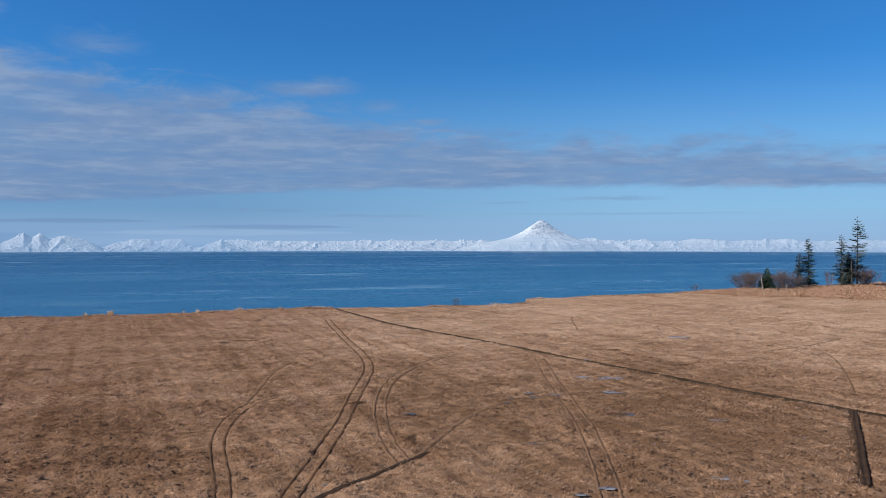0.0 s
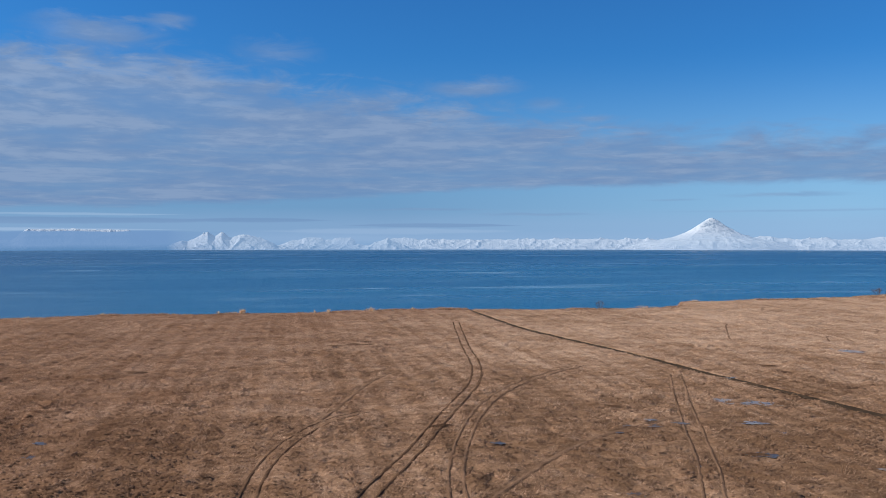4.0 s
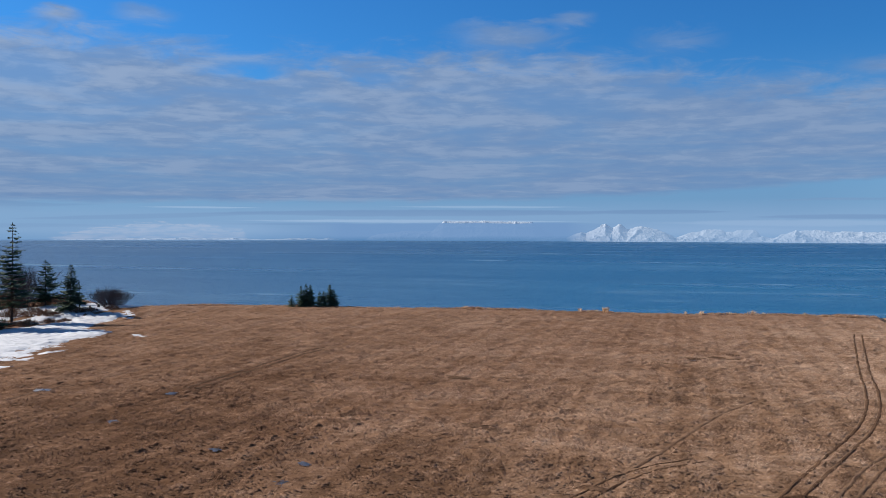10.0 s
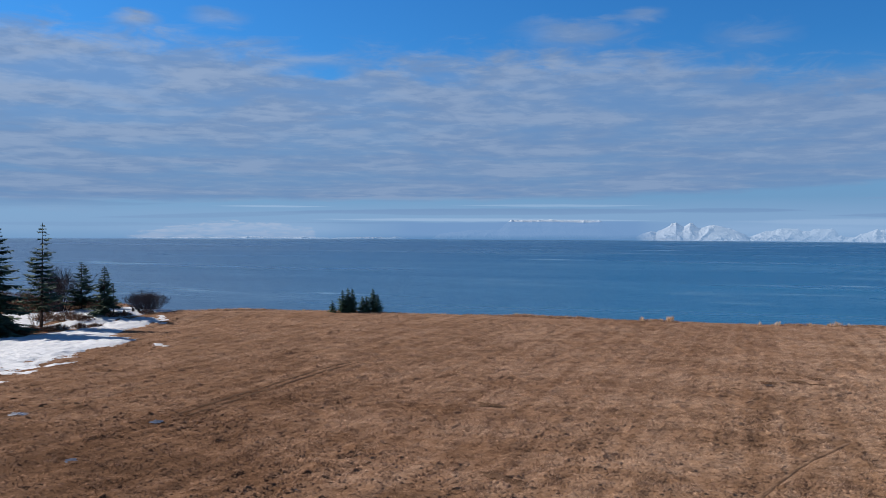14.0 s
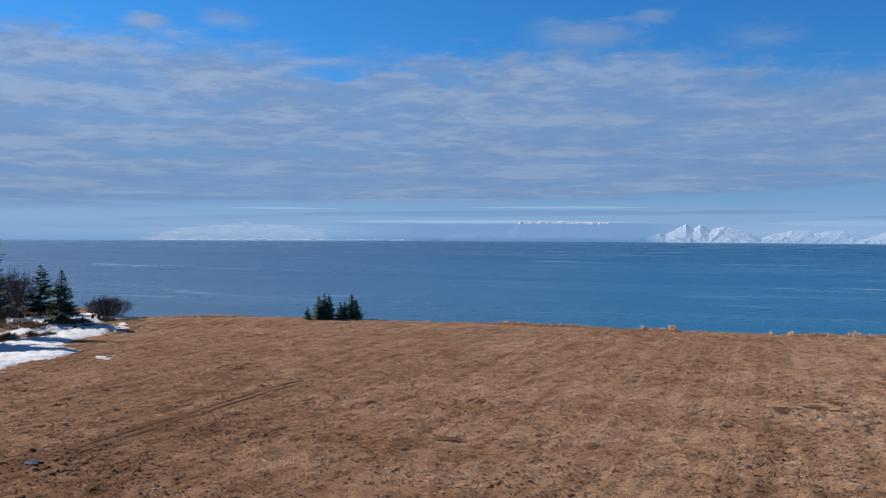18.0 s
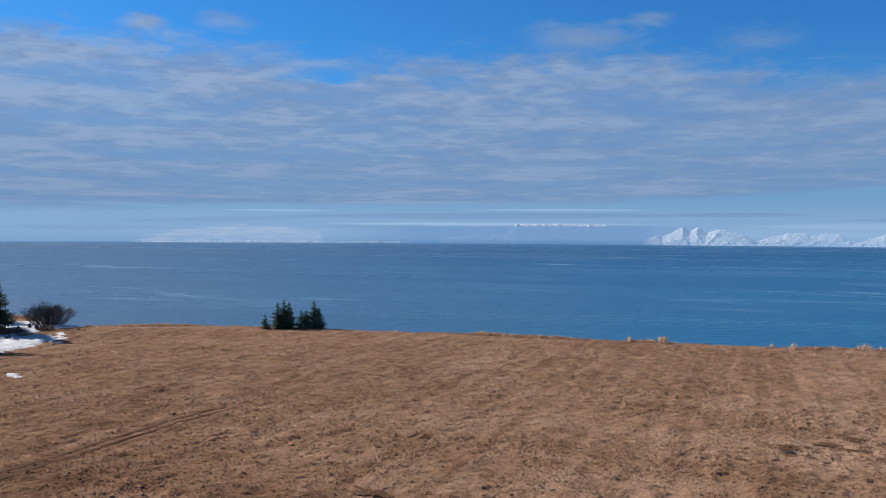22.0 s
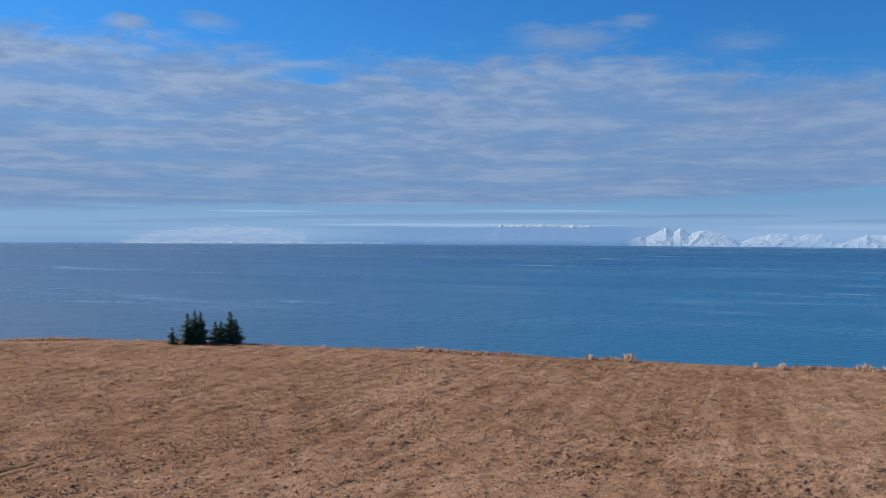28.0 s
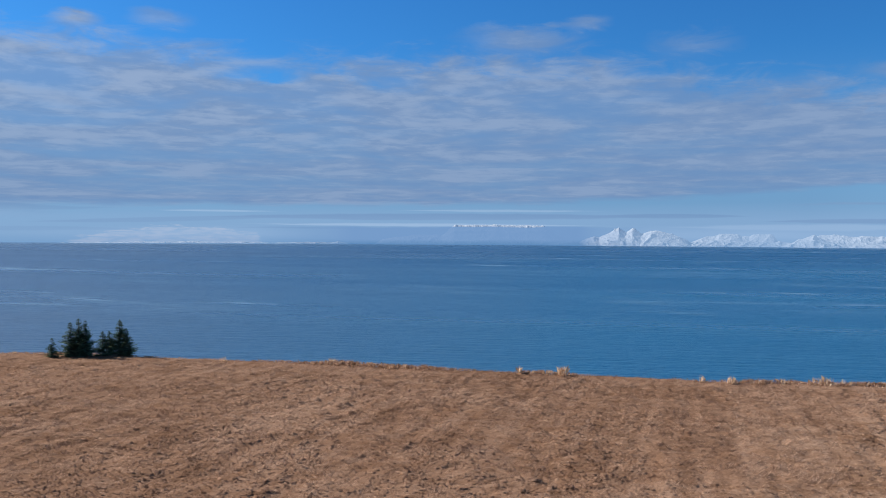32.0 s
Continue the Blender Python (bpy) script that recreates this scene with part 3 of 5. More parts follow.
def line_distance(x, y, line):
    best = np.full(np.broadcast(x, y).shape, 1e9)
    for (ax, ay), (bx, by) in zip(line[:-1], line[1:]):
        dx, dy = bx - ax, by - ay
        t = np.clip(((x - ax) * dx + (y - ay) * dy) / (dx * dx + dy * dy), 0, 1)
        best = np.minimum(best, np.hypot(x - ax - t * dx, y - ay - t * dy))
    return best


def resample(line, step):
    line = np.array(line, float)
    # round the corners, then even steps
    for _ in range(3):
        a, b = line[:-1], line[1:]
        line = np.concatenate([line[:1], np.stack([a * 0.75 + b * 0.25, a * 0.25 + b * 0.75], 1).reshape(-1, 2), line[-1:]])
    seg = np.hypot(*np.diff(line, axis=0).T)
    d = np.concatenate([[0], np.cumsum(seg)])
    n = max(3, int(d[-1] / step))
    s = np.linspace(0, d[-1], n)
    return np.stack([np.interp(s, d, line[:, 0]), np.interp(s, d, line[:, 1])], -1)



DITCH = [(-21, 172.5), (-19, 166), (-14.6, 153), (-7.2, 134.7), (-0.5, 121.5), (6, 110.3), (13, 94.9), (19.3, 82.9), (23.8, 73.8), (26.7, 68.1), (30.7, 61.4), (38, 49), (47, 34), (58, 14)]
TRENCH = [(29.6, 63.9), (29.3, 63.3), (25.0, 53.2), (20.9, 43.8)]
DRAIN = [(-0.9, 51.6), (-2.8, 48), (-6, 42.2), (-9.5, 35.5), (-14, 27)]
WHEEL_TRACKS = []


def wheel_pair(line, gauge, width, seed, label, mat=None):
    """Two ruts, one for each wheel."""
    p = resample(line, 0.5)
    t = np.gradient(p, axis=0)
    t /= np.hypot(t[:, 0], t[:, 1])[:, None]
    nrm = np.stack([-t[:, 1], t[:, 0]], -1)
    WHEEL_TRACKS.append(([p - nrm * gauge * 0.5, p + nrm * gauge * 0.5], width, mat or FAINT, seed, label))


def single_track(line, width, seed, label, mat=None):
    WHEEL_TRACKS.append(([resample(line, 0.5)], width, mat or FAINT, seed, label))


# vehicles have crossed the field while it was soft
wheel_pair([(-18.7, 144.2), (-15.1, 126.5), (-11.7, 110.3), (-9.2, 100.2), (-7.6, 90.9), (-7.0, 82), (-7.1, 72.3), (-7.0, 65), (-6.9, 59.8), (-7.2, 50), (-7.4, 38)], 0.88, 0.18, 501, "pair of dark curving ruts pressed into the dry grass", RUT)
wheel_pair([(1.4, 98.6), (-1.6, 92.4), (-3.8, 85), (-4.9, 77), (-4.9, 69), (-4.4, 61.5), (-3.4, 54), (-2.0, 48.5)], 0.8, 0.18, 511, "faint pair of bending ruts in the dry grass")
wheel_pair([(10.2, 94.3), (9.8, 83.6), (9.6, 74.6), (9.5, 67.8), (9.5, 62.4), (9.2, 55), (8.4, 45.5), (7.4, 36)], 1.0, 0.15, 521, "straight pair of ruts from the ditch through wet grass")
wheel_pair([(-13.0, 72.0), (-14.9, 67.8), (-14.9, 60.7), (-13.9, 54.3), (-12.5, 49.6), (-11.2, 45), (-9.4, 38)], 0.8, 0.15, 531, "hooked pair of ruts in the dry grass", RUT)
single_track([(-15.8, 92), (-16.3, 83.5), (-15.6, 76), (-15.1, 68)], 0.22, 541, "short faint rut in the dry grass")
single_track([(12.3, 77.0), (10.0, 74.7), (7.6, 72.0), (5.2, 68.9), (3.0, 65.2), (1.4, 61.4), (-0.4, 55.2), (-1.6, 50)], 0.28, 545, "faint curving rut with ice in it")
single_track([(22.6, 144.5), (21.9, 148.6), (20.9, 144.8), (19.9, 135.0), (18.9, 125.0)], 0.16, 551, "faint looped rut near the bluff")
single_track([(30.5, 125), (31.4, 131), (33.0, 131.5), (33.4, 124)], 0.18, 555, "short looped rut in the far grass")
single_track([(50.1, 111.9), (43.4, 104.7), (35.2, 98.5)], 0.22, 561, "straight faint rut in the dry grass")
single_track([(43.0, 104.7), (41.6, 95.2), (38.4, 85.0), (33.2, 71.6)], 0.14, 565, "faint bending rut in the dry grass")
wheel_pair([(-63.4, 96.5), (-61.3, 89.1), (-58.6, 82.4), (-56.1, 75.9), (-53.8, 70.5)], 0.9, 0.30, 571, "short straight pair of ruts in the dry grass", RUT)
single_track([(-68, 80), (-64.8, 69.4), (-64.0, 66.2), (-62.3, 60.9), (-58, 52)], 0.22, 575, "faint wet rut near the snow")
single_track(DRAIN, 0.34, 621, "short dark drain scraped through the grass", MUD)


# where wheels and spades have pressed the ground flat, on a fine lattice
PRESS_X, PRESS_Y, PRESS_STEP = -80.0, 10.0, 0.1
PRESSED = np.zeros((1550, 1750), np.float32)


def press(line, width):
    p = resample(line, 0.05)
    i, j = ((p[:, 0] - PRESS_X) / PRESS_STEP).astype(int), ((p[:, 1] - PRESS_Y) / PRESS_STEP).astype(int)
    k = int(math.ceil(width * 0.5 / PRESS_STEP))
    for a in range(-k, k + 1):
        for b in range(-k, k + 1):
            if a * a + b * b <= (k + 0.3) ** 2:
                u, v = i + a, j + b
                ok = (u >= 0) & (v >= 0) & (u < PRESSED.shape[0]) & (v < PRESSED.shape[1])
                PRESSED[u[ok], v[ok]] = 1.0


for rut_lines, width, mat, seed, label in WHEEL_TRACKS:
    for rut in rut_lines:
        press(rut, width)
press(DITCH, 0.5)
press(TRENCH, 0.35)
PRESSED_SOFT = PRESSED.copy()
for _ in range(3):
    for ax in (0, 1):
        PRESSED_SOFT = (PRESSED_SOFT + np.roll(PRESSED_SOFT, 1, ax) + np.roll(PRESSED_SOFT, -1, ax)) / 3


def pressed(x, y, table=None):
    i = np.clip(((x - PRESS_X) / PRESS_STEP).astype(int), 0, PRESSED.shape[0] - 1)
    j = np.clip(((y - PRESS_Y) / PRESS_STEP).astype(int), 0, PRESSED.shape[1] - 1)
    return (PRESSED_SOFT if table is None else table)[i, j]



def land(x, y, lumps=True, cut=True):
    """Height of the field: nearly level, falling gently to the south-west, with tussocks and the ditches cut into it."""
    x, y = np.asarray(x, float), np.asarray(y, float)
    z = np.clip(0.0056 * x, -6, 6) + np.clip(-0.0044 * y, -2.5, 2.5)
    z = z - 1.7 * smooth(-0.9 * x - 0.43 * (y - 30), 30, 95) * smooth(edge_y(x) - y, 5, 20) * (x > -700)
    z = z + 0.05 * wave_noise(x, y, 19.0, 40, 3)
    near = (np.abs(x) < 260) & (y > -60)
    if lumps:
        near = near * (0.25 + 0.75 * smooth(edge_y(x) - y, 0.5, 7.0))
        u, v = 0.94 * x + 0.35 * y, -0.35 * x + 0.94 * y
        hummock = 0.05 * wave_noise(x, y, 2.6, 60, 2) + 0.07 * wave_noise(u * 1.6, v, 1.5, 70, 2)
        # matted tufts, higher in some stretches than in others
        tuft = 1 - np.abs(wave_noise(u * 1.3, v, 0.85, 75, 1)) * 1.5
        rank = 0.55 + 0.75 * np.clip(0.5 + wave_noise(x, y, 7.0, 85, 2), 0, 1)
        hummock = hummock + rank * (0.036 * tuft + 0.034 * wave_noise(u * 1.2, v, 0.5, 80, 1))
        worn = pressed(x, y)
        z = z + near * hummock * (1 - 0.85 * worn) - 0.05 * worn
    inside = (x > -40) & (x < 70) & (y < 180)
    if cut and np.any(inside):
        d = np.where(inside, line_distance(x, y, DITCH), 99)
        z = z - 0.5 * (1 - smooth(d, 0.08, 0.48))
        for line, depth in ((TRENCH, 0.3),):
            z = z - depth * (1 - smooth(np.where(inside, line_distance(x, y, line), 99), 0.05, 0.3))
    return z


def at(x, y):
    return float(land(np.array([x]), np.array([y]), False)[0])


def mesh_from(name, verts, faces, mat, smooth_shade=True):
    """A mesh out of arrays: verts (n, 3), faces (m, 3 or 4)."""
    verts, faces = np.asarray(verts, np.float32), np.asarray(faces, np.int32)
    me = bpy.data.meshes.new(name)
    me.vertices.add(len(verts))
    me.vertices.foreach_set("co", verts.ravel())
    k = faces.shape[1]
    me.loops.add(faces.size)
    me.loops.foreach_set("vertex_index", faces.ravel())
    me.polygons.add(len(faces))
    me.polygons.foreach_set("loop_start", np.arange(0, faces.size, k, dtype=np.int32))
    me.polygons.foreach_set("use_smooth", np.full(len(faces), smooth_shade))
    me.update(calc_edges=True)
    me.validate()
    me.materials.append(mat)
    return me


def grid_faces(rows, cols):
    i = np.arange(rows - 1)[:, None] * cols + np.arange(cols - 1)[None, :]
    return np.stack([i, i + 1, i + cols + 1, i + cols], -1).reshape(-1, 4)


def part(name, mesh, parent, label=""):
    ob = new(name, mesh)
    ob.parent = parent
    return tagged(ob, label)


def thing(name, place, label, category, group="", kind=""):
    ob = new(name)
    ob.empty_display_size = 0.3
    ob.location = place
    return tagged(ob, label, category, group, kind)


# the ground is one sheet from the far inland over the field, down the bluff and under the sea
def make_ground():
    xs = np.concatenate([[-5000, -3000, -1800, -1100, -700, -480, -360, -290, -240, -205, -185, -172, -162, -155], np.arange(-150, -78, 0.5), np.arange(-78, 30, 0.3), np.arange(30, 60, 0.42), np.arange(60, 136, 0.8), [142, 150, 162, 180, 205, 240, 300, 400, 600, 1000, 1800, 3000, 5000]])
    back = np.concatenate([[-5000, -3200, -2000, -1200, -700, -450, -320, -260, -220, -195, -180], np.arange(-170, -140, 0.8), np.arange(-140, -132, 0.4), np.arange(-132, -22, 0.3), np.arange(-22, -0.5, 0.34)])
    xg, sg = np.meshgrid(xs, back)
    # rows follow the rim near it and a smoothed line farther in
    even = np.mean([edge_y(xs + d) for d in np.linspace(-14, 14, 29)], 0)
    w = smooth(sg, -34, 0)
    yg = edge_y(xg) * w + even[None, :] * (1 - w) + sg
    zg = land(xg, yg)
    rim = edge_y(xs)
    top = land(xs, rim)
    rough = wave_noise(xs, 0 * xs, 3.0, 90, 3)
    extra = []
    for s, drop in ((-0.3, 0.02), (0.25, 0.35), (0.9, 1.5), (2.6, 4.2), (6.5, 9.5), (13, 18), (22, 28), (30, 34.5), (46, 38.3), (80, 43)):
        y2 = rim + s + (0.5 * rough if 0 < s < 30 else 0)
        extra.append(np.stack([xs, y2, np.maximum(top - drop + (0.25 * rough if s > 0.5 else 0), -45)], -1))
    verts = np.concatenate([np.stack([xg, yg, zg], -1).reshape(-1, 3), np.concatenate(extra)])
    ob = new("ground", mesh_from("ground", verts, grid_faces(len(back) + len(extra), len(xs)), SOIL))
    tagged(ob, "wide mown field of dry brown grass ending at a sea bluff", "ground", kind="structure")


make_ground()


def make_sea():
    radii = np.concatenate([[1], np.geomspace(60, 4900, 60)])
    ang = np.radians(np.linspace(0, 360, 181))
    r, a = np.meshgrid(radii, ang, indexing="ij")
    v = np.stack([-7 + r * np.sin(a), 40 + r * np.cos(a), np.full_like(r, SEA_Z)], -1).reshape(-1, 3)
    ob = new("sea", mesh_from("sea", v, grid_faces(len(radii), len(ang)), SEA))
    tagged(ob, "calm deep blue sea with faint pale tide lines", "water", kind="structure")


make_sea()


# ---- far shore ----
def ridged(x, y, scale, seed, octaves=6):
    """Sharp-crested noise, about 0 to 1."""
    total, amp, norm, weight = 0, 1.0, 0.0, 1.0
    for o in range(octaves):
        n = np.clip(1 - np.abs(wave_noise(x, y, scale, seed + 7 * o, 1)) * 1.3, 0, 1) ** 2
        total, norm = total + amp * n * weight, norm + amp
        weight = np.clip(n * 1.6, 0.25, 1)
        amp, scale = amp * 0.55, scale * 0.5
    return total / norm


def mountain(name, az0, az1, crest, label, r0=4560.0, r1=4880.0, jag=0.35, seed=1, rise=1.0, depth_mid=0.62, grain=90.0):
    """A piece of the far shore between two azimuths (degrees to the left of +y). crest(az) gives its height in metres above the sea."""
    az = np.arange(az0, az1, 0.035)
    q = np.linspace(0, 1, 42)
    a, t = np.meshgrid(az, q)
    r = r0 + (r1 - r0) * t
    x, y = -7 - r * np.sin(np.radians(a)), 40 + r * np.cos(np.radians(a))
    fade = smooth(a, az0, az0 + 0.8) * (1 - smooth(a, az1 - 0.8, az1))
    body = np.where(t < depth_mid, (t / depth_mid) ** rise, 1 - 0.6 * smooth(t, depth_mid, 1))
    # spurs run down from the crest towards the sea
    s = np.radians(a) * 4600.0
    spur = ridged(s + 0.5 * (r - r0), (r - r0) * 1.1, grain * 1.5, seed, 3) - 0.42
    rough = ridged(s - 0.4 * (r - r0), (r - r0) * 1.3, grain * 0.6, seed + 40, 2) - 0.42
    h = crest(a) * body * (1 + jag * 0.9 * spur) * fade + (2 + 16 * np.sqrt(body) * (1.15 - body)) * (spur + 0.5 * rough) * fade
    z = SEA_Z - 1.5 + np.maximum(h, 0)
    v = np.stack([x, y, z], -1).reshape(-1, 3)
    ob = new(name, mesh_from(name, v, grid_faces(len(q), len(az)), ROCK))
    return tagged(ob, label, "mountain")


def peaks(*rows):
    """Crest made of single summits: azimuth, height, half width in degrees, steepness."""
    def crest(a):
        h = 0 * a
        for c, top, w, p in rows:
            h = np.maximum(h, top * np.maximum(0, 1 - (np.abs(a - c) / w) ** p))
        return h
    return crest


def level(mean, swing, seed, size=3.0):
    return lambda a: mean + swing * (2.0 * ridged(a, 0 * a, size, seed, 4) - 0.9)


mountain("coastal_mountain_range", -36, -7.0, level(64, 7, 301, 1.6), "long snow-covered mountain range across the sea", 4560, 4890, 0.16, 11, grain=55.0)
mountain("coastal_mountain_range", -8.0, 14.6, level(62, 6, 311, 1.6), "snow-covered range beside the high volcano across the sea", 4560, 4890, 0.16, 12, grain=55.0)
def volcano(az, r, top, width, label, seed):
    """A single cone with gullied flanks and a blunt summit."""
    cx, cy = -7 - r * math.sin(radians(az)), 40 + r * math.cos(radians(az))
    ring, turn = np.geomspace(6, 560, 70) - 6, np.linspace(0, 2 * math.pi, 241)
    d, a = np.meshgrid(ring, turn, indexing="ij")
    x, y = cx + d * np.cos(a), cy + 0.4 * d * np.sin(a)
    gully = ridged(6 * a / math.pi * 14, d * 0.35, 24.0, seed, 5) - 0.45
    rough = ridged(x, y * 2, 60.0, seed + 50, 5) - 0.42
    h = top * np.exp(-((d ** 2 + 18 ** 2) ** 0.5 / width) ** 1.2) * 1.08
    h = h + smooth(d, 10, 90) * (0.05 * top * gully + 14 * rough * smooth(d, 60, 300)) * (1 - smooth(d, 430, 560))
    v = np.stack([x, y, SEA_Z + 38 * (1 - smooth(d, 300, 520)) + h - 4], -1).reshape(-1, 3)
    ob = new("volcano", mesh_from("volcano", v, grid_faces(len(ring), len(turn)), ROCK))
    return tagged(ob, label, "mountain")


volcano(-6.45, 4640.0, 127.0, 142.0, "tall snow-covered conical volcano above the coastal range", 13)
mountain("headland", 12.2, 16.4, peaks((14.1, 62, 1.9, 1.1)), "steep blue-shaded headland with thin snow", 4500, 4640, 0.14, 14, 0.9, 0.6, 50.0)
mountain("flat_topped_mountain", 15.5, 21.8, peaks((16.9, 68, 1.1, 4), (18.8, 69, 1.0, 5), (18.2, 56, 3.2, 4)), "distant flat-topped snowy mountain", 4700, 4890, 0.10, 15, grain=50.0)
mountain("low_shore", 14.5, 24.0, level(32, 6, 331), "low snowy foothills along the far shore", 4560, 4700, 0.2, 16, grain=50.0)
mountain("twin_peak_mountain", 20.6, 30.6, peaks((25.4, 97, 2.1, 0.95), (24.55, 95, 1.9, 1.0), (23.2, 86, 2.8, 1.25), (24.2, 66, 3.0, 2.2), (26.9, 46, 1.6, 1.2), (28.3, 30, 2.0, 1.0)), "jagged snowy twin-peaked mountain with blue shaded faces", 4480, 4740, 0.16, 17, 0.9, 0.6, 60.0)
mountain("coastal_mountain_range", 28.2, 41.0, lambda a: (50 + level(62, 4, 341, 1.6)(a) * (1 - smooth(a, 35.6, 36.6)) * smooth(a, 29, 30.2)) * (1 - smooth(a, 38, 43)), "snowy mountain tops standing out of a fog bank", 4640, 4890, 0.10, 18, grain=50.0)
mountain("low_shore", 41.0, 47.5, level(12, 4, 351), "low dark shore under haze", 4700, 4800, 0.2, 19, grain=50.0)
mountain("coastal_mountain_range", 46.0, 60.0, lambda a: level(12, 5, 361, 2.0)(a) * (1 - smooth(a, 55, 60)) * smooth(a, 46, 49), "pale hazy snow-covered mountains far across the sea", 4640, 4890, 0.04, 20, grain=30.0)


# a glowing curtain in front of the mountains carries the painted haze
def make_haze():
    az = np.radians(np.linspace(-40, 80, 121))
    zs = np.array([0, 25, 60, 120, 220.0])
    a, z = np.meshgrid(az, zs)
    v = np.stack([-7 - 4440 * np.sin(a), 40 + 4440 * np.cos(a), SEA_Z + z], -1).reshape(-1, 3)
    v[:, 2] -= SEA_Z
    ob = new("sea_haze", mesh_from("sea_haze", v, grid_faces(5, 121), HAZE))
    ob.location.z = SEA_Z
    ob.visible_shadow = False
    tagged(ob, "glowing sheet painted as thin pale haze and fog bank over the far sea", "backdrop", kind="structure")


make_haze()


# ---- ribbons: wheel tracks, ditches ----
def ribbon(line, profile, seed, step=0.35, wobble=0.3, lift=0.035, on=None):
    """A strip along a line. profile: (offset across, height) pairs in metres."""
    p = resample(line, step)
    t = np.gradient(p, axis=0)
    t /= np.hypot(t[:, 0], t[:, 1])[:, None]
    nrm = np.stack([-t[:, 1], t[:, 0]], -1)
    rng = np.random.RandomState(seed)
    n = len(p)
    out = []
    for o, h in profile:
        w = o * (1 + wobble * wave_noise(np.arange(n) * step, np.full(n, 9.0 * o), 1.3, seed, 3)) + 0.06 * wave_noise(np.arange(n) * step, np.full(n, 3.0), 5.0, seed + 3, 2)
        q = p + nrm * w[:, None]
        base = land(q[:, 0], q[:, 1], True) if on is None else on(q)
        out.append(np.stack([q[:, 0], q[:, 1], base + h + lift + 0.01 * rng.uniform(-1, 1, n)], -1))
    v = np.stack(out, 1).reshape(-1, 3)
    return v, grid_faces(n, len(profile))


for rut_lines, width, mat, seed, label in WHEEL_TRACKS:
    track = thing("wheel_track", (0, 0, 0), label, "wheel track", "wheel tracks across the field", "structure")
    for k, rut in enumerate(rut_lines):
        v, f = ribbon(rut[::2], [(-width * 0.6, -0.035), (-width * 0.25, -0.005), (width * 0.25, -0.005), (width * 0.6, -0.035)], seed + 3 * k, wobble=0.35, lift=0.06 if width > 0.29 else 0.045)
        part("rut", mesh_from("rut", v, f, mat), track)


def make_ditch(name, line, half, mat, wet, label, seed, dip):
    """Sloping banks down to a wet bed, laid into the cut."""
    ob = thing(name, (0, 0, 0), label, "ditch", "", "structure")
    brink = lambda q: land(q[:, 0], q[:, 1], True, False)
    v, f = ribbon(line, [(-half * 1.5, -0.10), (-half, 0.03), (-half * 0.4, -dip * 0.6), (0, -dip), (half * 0.4, -dip * 0.6), (half, 0.03), (half * 1.5, -0.10)], seed, 0.3, 0.14, 0.06, brink)
    part("bank", mesh_from("bank", v, f, mat), ob)
    if wet:
        flat = lambda q: land(q[:, 0], q[:, 1], False, False)
        v, f = ribbon(line, [(-wet, -dip * 0.75), (wet, -dip * 0.75)], seed + 9, 0.3, 0.6, 0.05, flat)
        part("water", mesh_from("water", v, f, WATER), ob, "dark still water")


make_ditch("drainage_ditch", DITCH, 0.19, BANK, 0.08, "long narrow drainage ditch with dark mossy banks and water", 601, 0.16)
make_ditch("trench", TRENCH, 0.19, MUD, 0, "straight trench of bare dark peat", 611, 0.02)


def puddle(x, y, size, seed, icy, stretch=1.0):
    n = 22
    a = np.linspace(0, 2 * math.pi, n, endpoint=False)
    rng = np.random.RandomState(seed)
    r = size * (0.75 + 0.5 * wave_noise(np.cos(a) * 2 + seed, np.sin(a) * 2, 1.0, seed, 3))
    turn = rng.uniform(-0.5, 0.5)
    px, py = r * np.cos(a) * stretch, r * np.sin(a)
    px, py = px * math.cos(turn) - py * math.sin(turn), px * math.sin(turn) + py * math.cos(turn)
    v = [(0, 0, 0.0)] + [(u, w, 0.0) for u, w in zip(px, py)]
    f = [(0, i + 1, (i + 1) % n + 1) for i in range(n)]
    ob = new("puddle", mesh_from("puddle", v, f, ICE if icy else WATER))
    ob.location = (x, y, at(x, y) + 0.02)
    tagged(ob, "grey ice in a shallow hollow of the grass" if icy else "shallow dark puddle standing in the grass", "puddle", "puddles in the field")


PUDDLES = [(13.7, 79.9, 1.3, 1), (15.4, 79.2, 0.9, 1), (12.4, 62.7, 0.75, 0), (13.1, 53.3, 0.5, 1), (14.3, 45.3, 0.55, 1), (15.6, 44.6, 0.4, 1), (16.1, 46.8, 0.35, 1), (21.6, 54.5, 0.6, 1),
           (29.5, 115.0, 1.8, 1), (8.2, 43.5, 0.4, 1), (14.2, 51.6, 0.35, 1), (6.6, 42.4, 0.3, 1), (-5.6, 44.6, 0.35, 1), (7.1, 69.9, 0.6, 0), (8.9, 71.0, 0.4, 0), (5.2, 67.4, 0.4, 0),
           (-2.3, 63.3, 0.45, 0), (-1.5, 66.1, 0.35, 0), (8.9, 59.5, 0.35, 0), (14.6, 68.8, 0.5, 1), (13.7, 71.8, 0.7, 1)]
PUDDLES += [(-27.8, 55.3, 0.5, 0), (-29.5, 58.6, 0.4, 0), (-25.6, 55.1, 0.35, 0), (-53.1, 67.9, 0.5, 0), (-47.2, 59.0, 0.5, 0), (-63.3, 63.3, 0.7, 1), (-35.9, 58.0, 0.4, 0), (-33.9, 63.4, 0.4, 0)]
